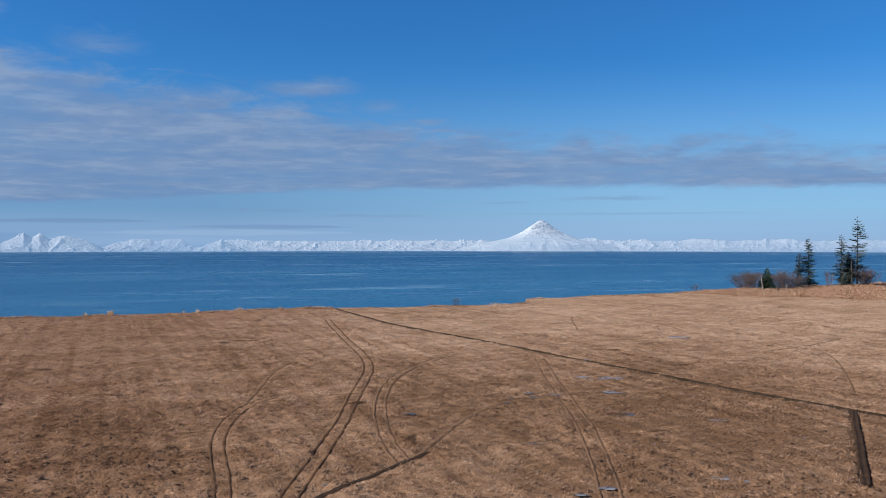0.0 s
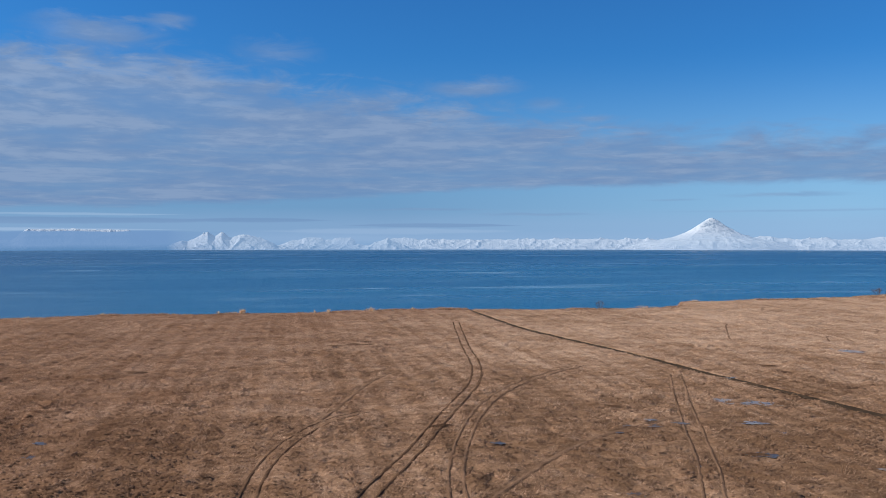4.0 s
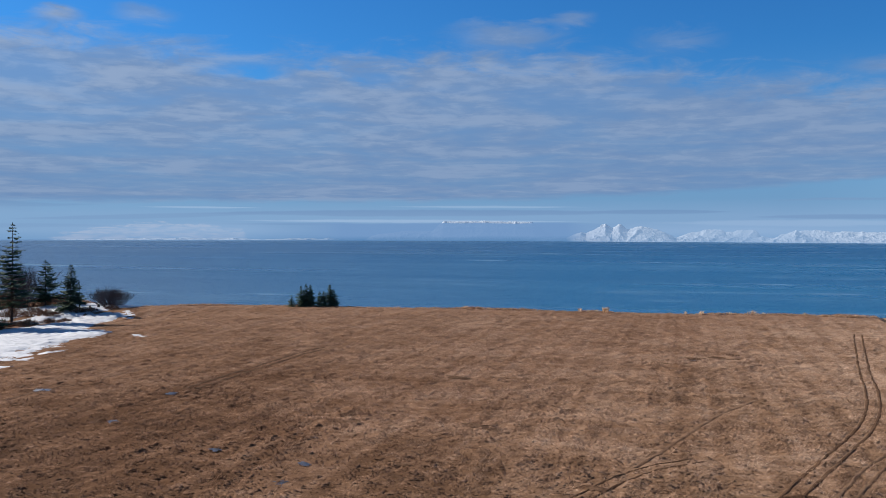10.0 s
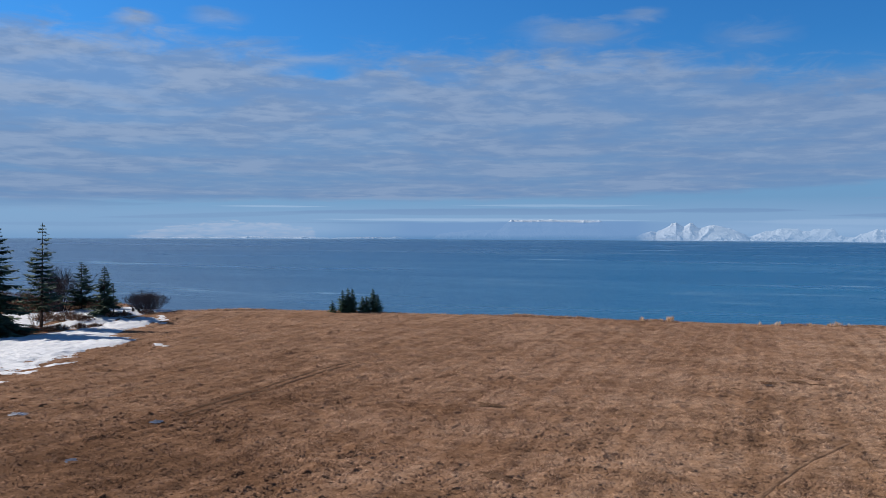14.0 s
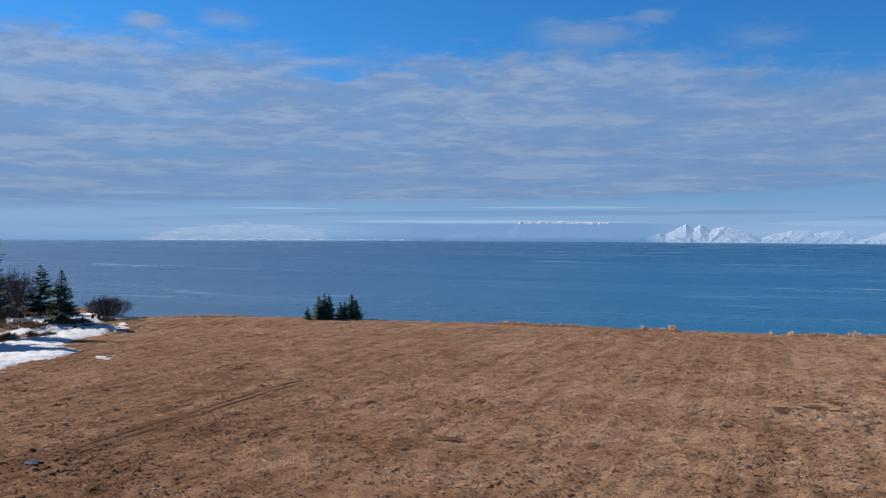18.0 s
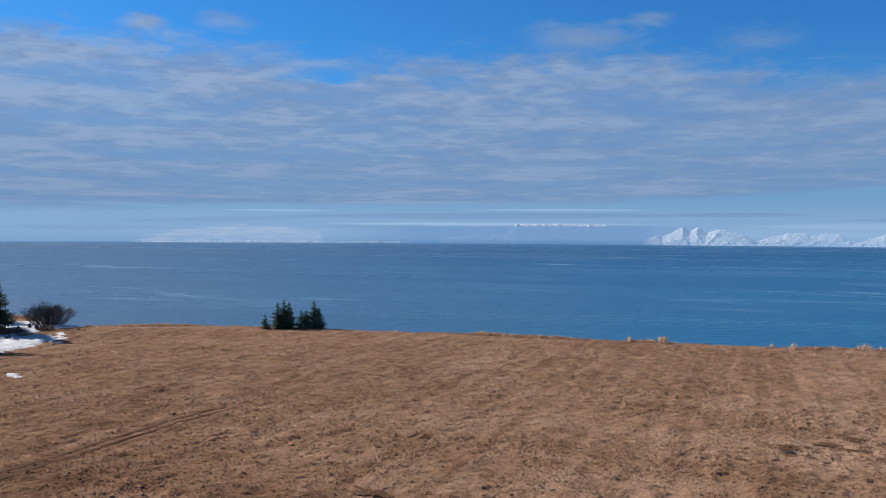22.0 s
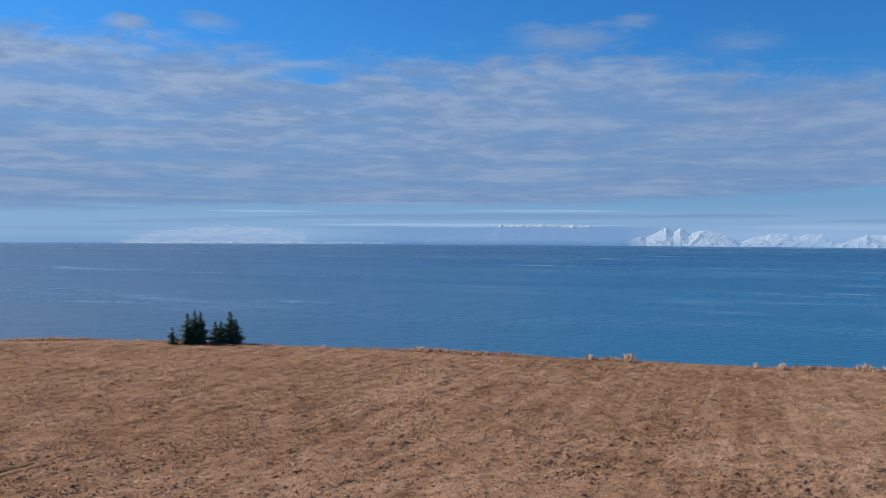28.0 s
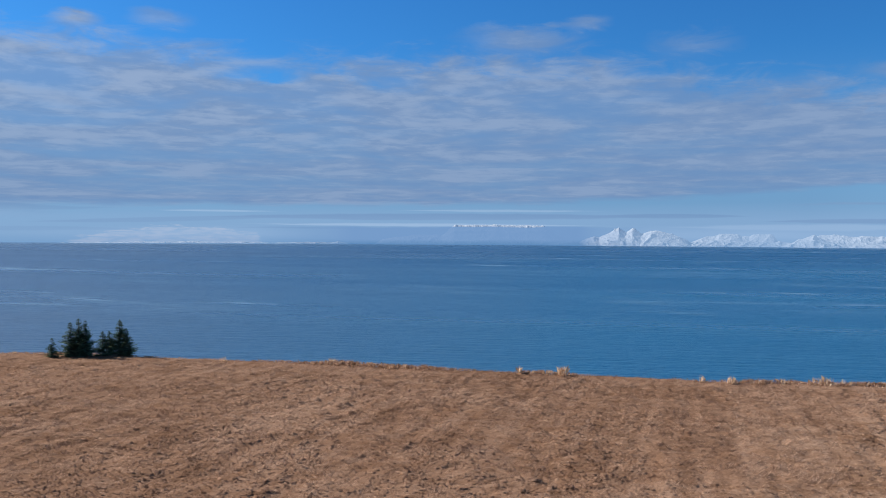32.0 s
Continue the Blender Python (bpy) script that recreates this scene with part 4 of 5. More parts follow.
PUDDLES += [(12.7, 80.5, 0.70, 1), (13.6, 79.0, 0.90, 1), (14.8, 79.4, 0.80, 1), (14.8, 92.4, 0.50, 1), (18.6, 85.0, 0.50, 1), (12.8, 62.6, 0.70, 0), (13.3, 54.2, 0.60, 1), (5.3, 53.4, 0.40, 0), (18.7, 60.1, 0.50, 1), (6.9, 71.9, 0.40, 1), (5.1, 69.7, 0.35, 0), (-27.2, 109.7, 0.35, 0)]
for k, (px, py, ps, icy) in enumerate(PUDDLES):
    puddle(px, py, ps, 700 + k, icy, 1.5)


BARE = [(-27.5, 110.8, 1.0), (-25.3, 115.7, 1.2), (-25.4, 61.6, 0.7), (-23.8, 59.5, 0.7), (-6.5, 68.0, 0.6), (-15.1, 63.5, 0.5), (-39.7, 87.6, 0.9), (-27.3, 72.1, 0.8), (4.5, 76.6, 0.5), (19.4, 96.8, 0.8), (23.6, 88.0, 0.8), (19.6, 100.8, 0.6), (12.3, 62.7, 0.7), (13.6, 57.0, 0.5), (-27.4, 110.2, 0.6), (-25.8, 113.0, 0.6), (-28.7, 105.8, 0.5), (-24.1, 112.4, 0.7), (-26.2, 108.8, 0.7)]


def bare_patch(x, y, size, seed):
    n = 26
    a = np.linspace(0, 2 * math.pi, n, endpoint=False)
    r = size * (0.7 + 0.9 * wave_noise(np.cos(a) * 2 + seed, np.sin(a) * 2, 0.8, seed, 3))
    px, py = x + 1.5 * r * np.cos(a), y + 0.8 * r * np.sin(a)
    v = [(x, y, at(x, y) + 0.10)] + [(u, w, at(u, w) + 0.03) for u, w in zip(px, py)]
    ob = new("bare_patch", mesh_from("bare_patch", v, [(0, i + 1, (i + 1) % n + 1) for i in range(n)], RUT))
    tagged(ob, "small patch of bare dark soil in the dry grass", "bare soil", "bare patches in the field")


for k, (px, py, ps) in enumerate(BARE):
    bare_patch(px, py, ps, 750 + k)


# ---- snow beside the trees ----
SNOW_AREAS = [[(-124, 86), (-122.5, 91.4), (-125.4, 100.1), (-127.8, 106.2), (-126.9, 109.5), (-125.4, 112.9), (-122.9, 111.7), (-121.8, 107.6), (-118.4, 101.9), (-113.0, 98.0), (-108.4, 96.8), (-103.6, 96.1), (-99.7, 89.1), (-96.6, 84.1), (-95.5, 79.4), (-94.5, 74), (-92, 62), (-88, 50), (-130, 50), (-130, 78)],
              [(-134.3, 99.6), (-133.4, 102.6), (-131.2, 105.8), (-130.0, 108.2), (-128.4, 106.8), (-129.3, 103.4), (-129.8, 100.6)],
              [(-147.8, 107.8), (-145.6, 111.0), (-141.3, 116.4), (-133.9, 120.0), (-129.6, 116.9), (-129.9, 111.6), (-133.0, 106.3), (-138.5, 104.8)],
              [(-154.0, 103.6), (-148.8, 105.8), (-139.7, 101.6), (-136.5, 98.3), (-138.8, 96.5), (-160, 92), (-165, 98)],
              [(-89.7, 70.0), (-91.9, 76.1), (-90.0, 78.3), (-89.1, 81.5), (-86.9, 79.8), (-86.8, 74.5), (-87.4, 69)],
              [(-96.2, 93.7), (-95.1, 96.2), (-92.1, 94.1), (-93.9, 92.7)],
              [(-94.7, 74.2), (-94.4, 77.6), (-95.7, 82.1), (-93.0, 83.4), (-90.9, 79.0), (-89.9, 74.4), (-90.9, 72.5)],
              [(-89.9, 71.5), (-88.1, 74.1), (-84.8, 75.1), (-83.7, 72.5), (-85.9, 69.8)],
              [(-84.0, 69.0), (-82.3, 70.8), (-79.8, 71.0), (-79.9, 68.7), (-80.7, 67.5)]]


def inside_line(x, y, line):
    hit = np.zeros(x.shape, bool)
    for (ax, ay), (bx, by) in zip(line, line[1:] + line[:1]):
        cross = (ay > y) != (by > y)
        with np.errstate(divide="ignore", invalid="ignore"):
            hit ^= cross & (x < (bx - ax) * (y - ay) / (by - ay) + ax)
    return hit


def snow_depth(x, y):
    d = np.full(x.shape, -99.0)
    for k, area in enumerate(SNOW_AREAS):
        e = line_distance(x, y, area + area[:1])
        thin = 0.75 if k > 5 else 1.2 if k == 4 else 1.0 if k == 5 else -1.1 if k in (1, 2, 3) else -0.6
        d = np.maximum(d, np.where(inside_line(x, y, area), e, -e) - thin)
    n1 = wave_noise(x * 0.75 + y * 0.55, y * 0.4 - x * 0.3, 1.8, 800, 4)
    n2 = wave_noise(x, y, 6.0, 810, 3)
    return np.clip(0.13 * d, -0.6, 0.42) + 0.17 * n1 + 0.06 * n2 + 0.09 * wave_noise(x, y, 0.8, 830, 2) + 0.05


def make_snow():
    xs, ys = np.arange(-168, -78, 0.27), np.arange(50, 122, 0.27)
    x, y = np.meshgrid(xs, ys)
    h = snow_depth(x, y)
    z = land(x, y) + np.clip(h, -0.4, 0.30) * 0.75
    v = np.stack([x, y, z], -1).reshape(-1, 3)
    f = grid_faces(len(ys), len(xs))
    keep = (h.reshape(-1)[f].max(1) > -0.12) & (y.reshape(-1)[f].max(1) < edge_y(x.reshape(-1)[f].max(1)) - 0.3)
    f = f[keep]
    used, inv = np.unique(f, return_inverse=True)
    ob = new("snow_patch", mesh_from("snow_patch", v[used], inv.reshape(f.shape), SNOW))
    tagged(ob, "old melting snow with ragged edges lying on the grass", "snow", kind="structure")


make_snow()


# ---- grass ----
def blades(name, x, y, z, height, width, mat, per=3, lean=0.5, seed=1):
    """Many small tufts in one mesh; each blade is a bent sliver of two triangles."""
    rng = np.random.RandomState(seed)
    n = len(x)
    x, y, z, height, width = (np.repeat(q, per) for q in (x, y, z, height, width))
    k = n * per
    spread = np.minimum(width * 2.2, 0.2)
    x = x + rng.normal(0, 1, k) * spread
    y = y + rng.normal(0, 1, k) * spread
    a = rng.uniform(0, 2 * math.pi, k)
    tilt = np.abs(rng.normal(0, lean, k))
    h = height * rng.uniform(0.6, 1.25, k)
    dx, dy = np.cos(a), np.sin(a)
    w = width * rng.uniform(0.6, 1.3, k) / 2
    side = np.stack([-dy * w, dx * w, 0 * w], -1)
    root = np.stack([x, y, z - 0.03], -1)
    mid = root + np.stack([dx * tilt * h * 0.35, dy * tilt * h * 0.35, h * 0.65], -1)
    tip = root + np.stack([dx * tilt * h, dy * tilt * h, h * np.maximum(0.3, 1 - 0.4 * tilt)], -1)
    v = np.stack([root - side, mid + side, tip, root + side * 0.6], 1).reshape(-1, 3)
    i = np.arange(k)[:, None] * 4
    f = np.concatenate([i + np.array([[0, 3, 1]]), i + np.array([[0, 1, 2]])], 1).reshape(-1, 3)
    return mesh_from(name, v, f, mat, False)


def pads(name, x, y, z, width, height, mat, seed=1):
    """Matted tufts in one mesh: each a small ragged mound of four faces, leaning over."""
    rng = np.random.RandomState(seed)
    k = len(x)
    turn = rng.uniform(0, 2 * math.pi, k)[:, None] + np.arange(4)[None, :] * (math.pi / 2)
    r = width[:, None] * rng.uniform(0.6, 1.35, (k, 4))
    rim = np.stack([x[:, None] + r * np.cos(turn), y[:, None] + r * np.sin(turn), z[:, None] - 0.05 + 0.25 * height[:, None] * rng.uniform(-0.5, 1.0, (k, 4)) + 0.02], -1)
    top = np.stack([x + 0.45 * width * rng.normal(0, 1, k), y + 0.45 * width * rng.normal(0, 1, k), z + height * rng.uniform(0.6, 1.3, k)], -1)
    v = np.concatenate([top[:, None, :], rim], 1).reshape(-1, 3)
    i = np.arange(4)
    f = np.arange(k)[:, None, None] * 5 + np.stack([0 * i, i + 1, (i + 1) % 4 + 1], -1)[None]
    return mesh_from(name, v, f.reshape(-1, 3), mat)


def thatch(name, x, y, z, length, width, mat, seed=1):
    """Many cut and flattened blades in one mesh: each a single leaning sliver."""
    rng = np.random.RandomState(seed)
    k = len(x)
    # the mower has combed them, one stretch this way, the next that way
    a = 0.6 + 2.6 * wave_noise(x, y, 2.2, seed + 5, 2) + rng.normal(0, 0.9, k)
    lean = np.radians(rng.uniform(8, 50, k))
    dx, dy = np.cos(a), np.sin(a)
    w = width * rng.uniform(0.6, 1.4, k)
    ln = length * rng.uniform(0.6, 1.4, k)
    root = np.stack([x, y, z - 0.015], -1)
    side = np.stack([-dy * w, dx * w, w * rng.uniform(-0.3, 0.3, k)], -1)
    tip = root + np.stack([dx * ln * np.cos(lean), dy * ln * np.cos(lean), ln * np.sin(lean)], -1)
    v = np.stack([root - side, root + side, tip], 1).reshape(-1, 3)
    return mesh_from(name, v, np.arange(3 * k).reshape(-1, 3), mat, False)


def make_field_grass():
    rng = np.random.RandomState(900)
    count = FIELD_TUFTS
    x, y = rng.uniform(-126, 122, count), rng.uniform(36, 250, count)
    keep = (y < np.interp(x, EDGE_X, EDGE_Y) + 1.5) & (y > 40 + np.maximum(x - 30, 0)) & (y > 44 + (-x - 30) * 0.35)
    x, y = x[keep], y[keep]
    # thick where the flight passes, thinner and coarser far off
    far = line_distance(x, y, [(4, 48), (-10, 80), (-40, 118)])
    dens = 0.30 + 0.70 * (1 - smooth(far, 26, 85))
    keep = rng.uniform(0, 1, len(x)) < dens
    x, y, dens = x[keep], y[keep], dens[keep]
    keep = y < edge_y(x) - 0.15
    x, y, dens = x[keep], y[keep], dens[keep]
    clump = 0.9 * wave_noise(x * 0.94 + y * 0.35, (y * 0.94 - x * 0.35) * 0.7, 0.55, 910, 2) + 0.4 * wave_noise(x, y, 4.0, 920, 2)
    keep = (rng.uniform(-1.7, 0.7, len(x)) < clump) & (pressed(x, y, PRESSED) < 0.5)
    x, y, dens, clump = x[keep], y[keep], dens[keep], clump[keep]
    ok = np.ones(len(x), bool)
    left = x < -60
    ok[left] = snow_depth(x[left], y[left]) < 0.02
    x, y, dens, clump = x[ok], y[ok], dens[ok], clump[ok]
    # two slivers to a tuft
    z = np.tile(land(x, y), 2)
    x, y, dens = np.tile(x, 2), np.tile(y, 2), np.tile(dens, 2)
    n = len(x)
    x, y = x + rng.normal(0, 0.05, n), y + rng.normal(0, 0.05, n)
    h = (0.17 + 0.13 * np.clip(np.tile(clump, 2), -0.5, 1.1)) / dens ** 0.3
    r = rng.uniform(0.014, 0.034, n) / dens ** 0.3
    ob = new("field_grass", thatch("field_grass", x, y, z, h, r, STRAW, 940))
    tagged(ob, "short mown dry grass stubble in brown and straw", "grass", kind="stuff")




def make_tufts():
    """Woolly knots of old grass, close together where the flight passes."""
    rng = np.random.RandomState(905)
    count = FIELD_PADS
    x, y = rng.uniform(-126, 60, count), rng.uniform(38, 182, count)
    far = line_distance(x, y, [(4, 48), (-10, 80), (-42, 118)])
    dens = 0.22 + 0.78 * (1 - smooth(far, 22, 60))
    keep = (y < np.interp(x, EDGE_X, EDGE_Y) - 1.0) & (y > 40 + np.maximum(x - 30, 0)) & (y > 44 + (-x - 30) * 0.35) & (rng.uniform(0, 1, count) < dens)
    x, y, dens = x[keep], y[keep], dens[keep]
    rank = 0.5 + wave_noise(x, y, 5.0, 915, 3) + 0.5 * wave_noise((0.94 * x + 0.35 * y) * 2.0, y * 0.94 - x * 0.35, 1.6, 916, 2)
    keep = (rng.uniform(-1.3, 0.9, len(x)) < rank) & (pressed(x, y) < 0.25)
    x, y, dens, rank = x[keep], y[keep], dens[keep], rank[keep]
    ok = np.ones(len(x), bool)
    left = x < -60
    ok[left] = snow_depth(x[left], y[left]) < 0.0
    x, y, dens, rank = x[ok], y[ok], dens[ok], rank[ok]
    n = len(x)
    w = rng.uniform(0.09, 0.20, n) / dens ** 0.3
    h = (0.025 + 0.028 * np.clip(rank, 0, 1.3)) * rng.uniform(0.5, 1.5, n)
    ob = new("matted_tufts", pads("matted_tufts", x, y, land(x, y), w, h, MAT, 945))
    tagged(ob, "matted knots of old brown grass all over the field", "grass", kind="stuff")


FIELD_PADS = 640000
FIELD_TUFTS = 1450000
make_field_grass()
make_tufts()


def make_rim_grass():
    rng = np.random.RandomState(950)
    n = 17000
    x = rng.uniform(-160, 125, n)
    y = edge_y(x) - np.abs(rng.normal(0, 0.7, n)) + 0.25
    thick = wave_noise(x, 0 * x, 6.0, 960, 3)
    keep = rng.uniform(-0.9, 0.9, n) < thick
    x, y, thick = x[keep], y[keep], thick[keep]
    h = np.clip(0.22 + 0.25 * thick, 0.12, 0.6) * rng.uniform(0.6, 1.4, len(x))
    ob = new("rim_grass", blades("rim_grass", x, y, land(x, y), h, np.full(len(x), 0.05), RANK, 4, 0.5, 970))
    tagged(ob, "uneven fringe of dry grass along the bluff edge", "grass", kind="stuff")
    # rank grass that nobody mows, about the trees on the far bluff
    n = 24000
    x = rng.uniform(57, 132, n)
    back = edge_y(x)
    deep = np.interp(x, [58, 63, 68, 72, 80, 90, 132], [0.6, 11, 20, 30, 36, 54, 90])
    y = back - rng.uniform(0, 1, n) ** 0.9 * deep
    thick = 0.5 + 0.5 * wave_noise(x, y, 5.0, 980, 3)
    keep = rng.uniform(0, 1, n) < 0.35 + 0.6 * thick
    x, y, thick = x[keep], y[keep], thick[keep]
    h = (0.30 + 0.75 * np.clip(thick, 0, 1.2)) * rng.uniform(0.5, 1.2, len(x)) * np.interp(x, [58, 74], [0.25, 1.0])
    ob = new("rank_grass", blades("rank_grass", x, y, land(x, y), h, np.full(len(x), 0.085), RANK, 5, 0.35, 990))
    tagged(ob, "belt of tall bleached dry grass below the trees", "grass", kind="stuff")


make_rim_grass()


def tussock(x, y, height, radius, count, seed):
    rng = np.random.RandomState(seed)
    r = radius * np.sqrt(rng.uniform(0, 1, count)) * 0.5
    a = rng.uniform(0, 2 * math.pi, count)
    h = height * (1 - 0.45 * r / radius) * rng.uniform(0.75, 1.1, count)
    me = blades("tussock", r * np.cos(a), r * np.sin(a), np.zeros(count), h, np.full(count, 0.013), TALL, 2, 0.22, seed)
    ob = new("tussock", me)
    ob.location = (x, y, at(x, y) - 0.03)
    tagged(ob, "bleached tussock of tall dry grass on the bluff edge", "grass tussock", "tussocks along the bluff")


for k, (tx, ty, th, tr, tn) in enumerate([(-58.4, 156.0, 1.25, 1.1, 90), (-59.8, 155.8, 0.8, 1.0, 40), (-62.3, 154.8, 1.0, 0.6, 40), (-61.0, 155.2, 0.7, 0.5, 25), (-44.4, 160.9, 1.15, 0.9, 60), (-46.9, 160.6, 0.9, 0.6, 35),
                                          (-40.8, 163.6, 0.9, 0.5, 22), (-37.9, 165.6, 1.0, 1.8, 90), (-36.2, 166.4, 0.8, 1.2, 40), (-31.0, 168.6, 0.9, 0.7, 34), (-28.5, 169.4, 0.7, 0.5, 22),
                                          (-80.6, 148.4, 0.9, 1.4, 60), (-78.6, 149.2, 0.8, 0.9, 34), (-73.0, 150.6, 0.7, 0.6, 25), (-91.0, 143.4, 0.6, 0.9, 30), (10.2, 177.4, 0.9, 2.4, 110), (12.4, 178.2, 0.8, 1.4, 60),
                                          (-113, 133.0, 0.6, 0.6, 25), (-120.5, 127.2, 0.7, 0.6, 22), (-124, 123.8, 0.8, 0.6, 25), (-107.5, 137.6, 0.6, 0.5, 22), (21.5, 198.4, 0.7, 1.5, 60), (30, 201.3, 0.6, 1.0, 40)]):
    tussock(tx, ty, th * 0.85, tr, int(tn * 0.55), 1000 + k)


# ---- trees and shrubs ----
def tube(points, radii, sides=6):
    v, f = [], []
    for i, (p, r) in enumerate(zip(points, radii)):
        for s in range(sides):
            a = 2 * math.pi * s / sides
            v.append((p[0] + r * math.cos(a), p[1] + r * math.sin(a), p[2]))
        if i:
            for s in range(sides):
                b, c = (i - 1) * sides + s, (i - 1) * sides + (s + 1) % sides
                f.append((b, c, c + sides, b + sides))
    return v, f


def spruce(x, y, height, radius, seed, label, bare=0.06, gaps=0.1, fullness=1.0, mat=None, droop=0.25, lean=0.0, group="spruce trees on the bluff", sink=0.1, shape=0.82, step=1.0, spray=1.0):
    """A conifer: tapered trunk, whorls of drooping boughs hung with needle sprays, gaps and a pointed leader."""
    rng = random.Random(seed)
    root = thing("spruce_tree", (x, y, at(x, y) - sink), label, "tree", group)
    bend = rng.uniform(-0.02, 0.02) + lean
    axis = lambda t: (bend * height * t * t, 0.4 * bend * height * math.sin(2.5 * t), height * t)
    base = 0.010 * height + 0.05
    v, f = tube([axis(i / 10) for i in range(11)], [base * (1 - i / 10.4) + 0.012 for i in range(11)], 7)
    part("trunk", mesh_from("trunk", v, f, BARK), root)
    verts, faces, limb_v, limb_f = [], [], [], []
    z = bare * height
    step = step * max(0.12, height * 0.026)
    while z < height * 0.985:
        t = z / height
        reach = radius * min(1.0, (1 - t) ** shape * 1.08) * (0.75 + 0.25 * min(1, t / 0.12))
        for k in range(rng.randint(5, 7)):
            if rng.random() < gaps:
                continue
            a = rng.uniform(0, 2 * math.pi)
            ln = reach * rng.uniform(0.62, 1.18) + 0.06
            fall = droop * (1 - t) + 0.05 - 0.5 * max(0, t - 0.75)
            ox, oy, oz = axis(t)
            ca, sa = math.cos(a), math.sin(a)

            def along(s):
                return (ox + ca * ln * s, oy + sa * ln * s, z + ln * (-fall * s * 1.3 + 0.22 * s * s))
            # the bough itself, a thin three-sided rod
            tip, b = along(1.0), len(limb_v)
            r0 = 0.012 + 0.010 * ln
            limb_v += [(ox - sa * r0, oy + ca * r0, z), (ox + sa * r0, oy - ca * r0, z), (ox, oy, z + r0 * 1.6), tip]
            limb_f += [(b, b + 1, b + 3), (b + 1, b + 2, b + 3), (b + 2, b, b + 3)]
            count = max(3, int(ln / (0.10 + 0.013 * height) * fullness))
            for j in range(count):
                s = (j + 0.6 + rng.uniform(-0.3, 0.3)) / count
                px, py, pz = along(min(1.0, s))
                size = (0.09 + 0.045 * radius + 0.36 * ln * (1.05 - s)) * rng.uniform(0.7, 1.3)
                size = min(size, 0.16 * radius + 0.22) * spray
                for side in (-1, 1):
                    w = a + side * rng.uniform(0.5, 1.25)
                    cx, cy = math.cos(w), math.sin(w)
                    hang = -rng.uniform(0.05, 0.55) * size
                    nx, ny = -cy * size * 0.30, cx * size * 0.30
                    b = len(verts)
                    verts += [(px, py, pz), (px + cx * size * 0.55 + nx, py + cy * size * 0.55 + ny, pz + hang * 0.3 + 0.02),
                              (px + cx * size, py + cy * size, pz + hang), (px + cx * size * 0.55 - nx, py + cy * size * 0.55 - ny, pz + hang * 0.55 - 0.05 * size)]
                    faces += [(b, b + 1, b + 2), (b, b + 2, b + 3)]
        z += step * rng.uniform(0.75, 1.25)
    # leader
    ox, oy, oz = axis(1.0)
    b = len(verts)
    for k in range(5):
        a = 1.26 * k
        verts += [(ox, oy, height * 0.965), (ox + 0.07 * math.cos(a), oy + 0.07 * math.sin(a), height * 0.99), (ox, oy, height * 1.015)]
        faces += [(b + 3 * k, b + 3 * k + 1, b + 3 * k + 2)]
    part("crown", mesh_from("crown", verts, faces, mat or NEEDLES, False), root)
    tagged(part("branch_frame", mesh_from("branch_frame", limb_v, limb_f, BARK, False), root), kind="stuff")
    return root


def shrub(x, y, height, width, seed, label, mat=None, stems=26, name="shrub", group="bare shrubs on the bluff", depth=4, z=None, fine=1.0, foot=0.22):
    """Leafless bush: many stems that fork into finer twigs."""
    rng = random.Random(seed)
    verts, faces = [], []

    def twig(p, d, ln, r, level):
        q = tuple(p[i] + d[i] * ln for i in range(3))
        side = Vector(d).cross((0.3, 0.8, 0.52)).normalized() * r
        other = Vector(d).cross(side).normalized() * r
        b = len(verts)
        for base, k in ((p, 1.0), (q, 0.6)):
            verts.extend([(base[0] + side.x * k, base[1] + side.y * k, base[2] + side.z * k),
                          (base[0] - side.x * 0.5 * k + other.x * 0.87 * k, base[1] - side.y * 0.5 * k + other.y * 0.87 * k, base[2] - side.z * 0.5 * k + other.z * 0.87 * k),
                          (base[0] - side.x * 0.5 * k - other.x * 0.87 * k, base[1] - side.y * 0.5 * k - other.y * 0.87 * k, base[2] - side.z * 0.5 * k - other.z * 0.87 * k)])
        for s in range(3):
            faces.append((b + s, b + (s + 1) % 3, b + (s + 1) % 3 + 3, b + s + 3))
        if level:
            for _ in range(2 if level > 2 else 3):
                e = Vector(d) + Vector((rng.uniform(-0.6, 0.6), rng.uniform(-0.6, 0.6), rng.uniform(-0.1, 0.45)))
                twig(q, tuple(e.normalized()), ln * rng.uniform(0.55, 0.85), r * 0.62, level - 1)

    for _ in range(stems):
        a, out = rng.uniform(0, 2 * math.pi), rng.uniform(0, 1)
        p = (math.cos(a) * out * width * foot, math.sin(a) * out * width * foot, -0.1)
        d = Vector((math.cos(a) * out * width / height * 0.75, math.sin(a) * out * width / height * 0.75, 1.0)).normalized()
        twig(p, tuple(d), height * rng.uniform(0.28, 0.42), (0.016 + 0.007 * height) * fine, depth - 1)
    ob = new(name, mesh_from(name, verts, faces, mat or TWIGS, False))
    ob.location = (x, y, at(x, y) if z is None else z)
    return tagged(ob, label, "shrub", group)


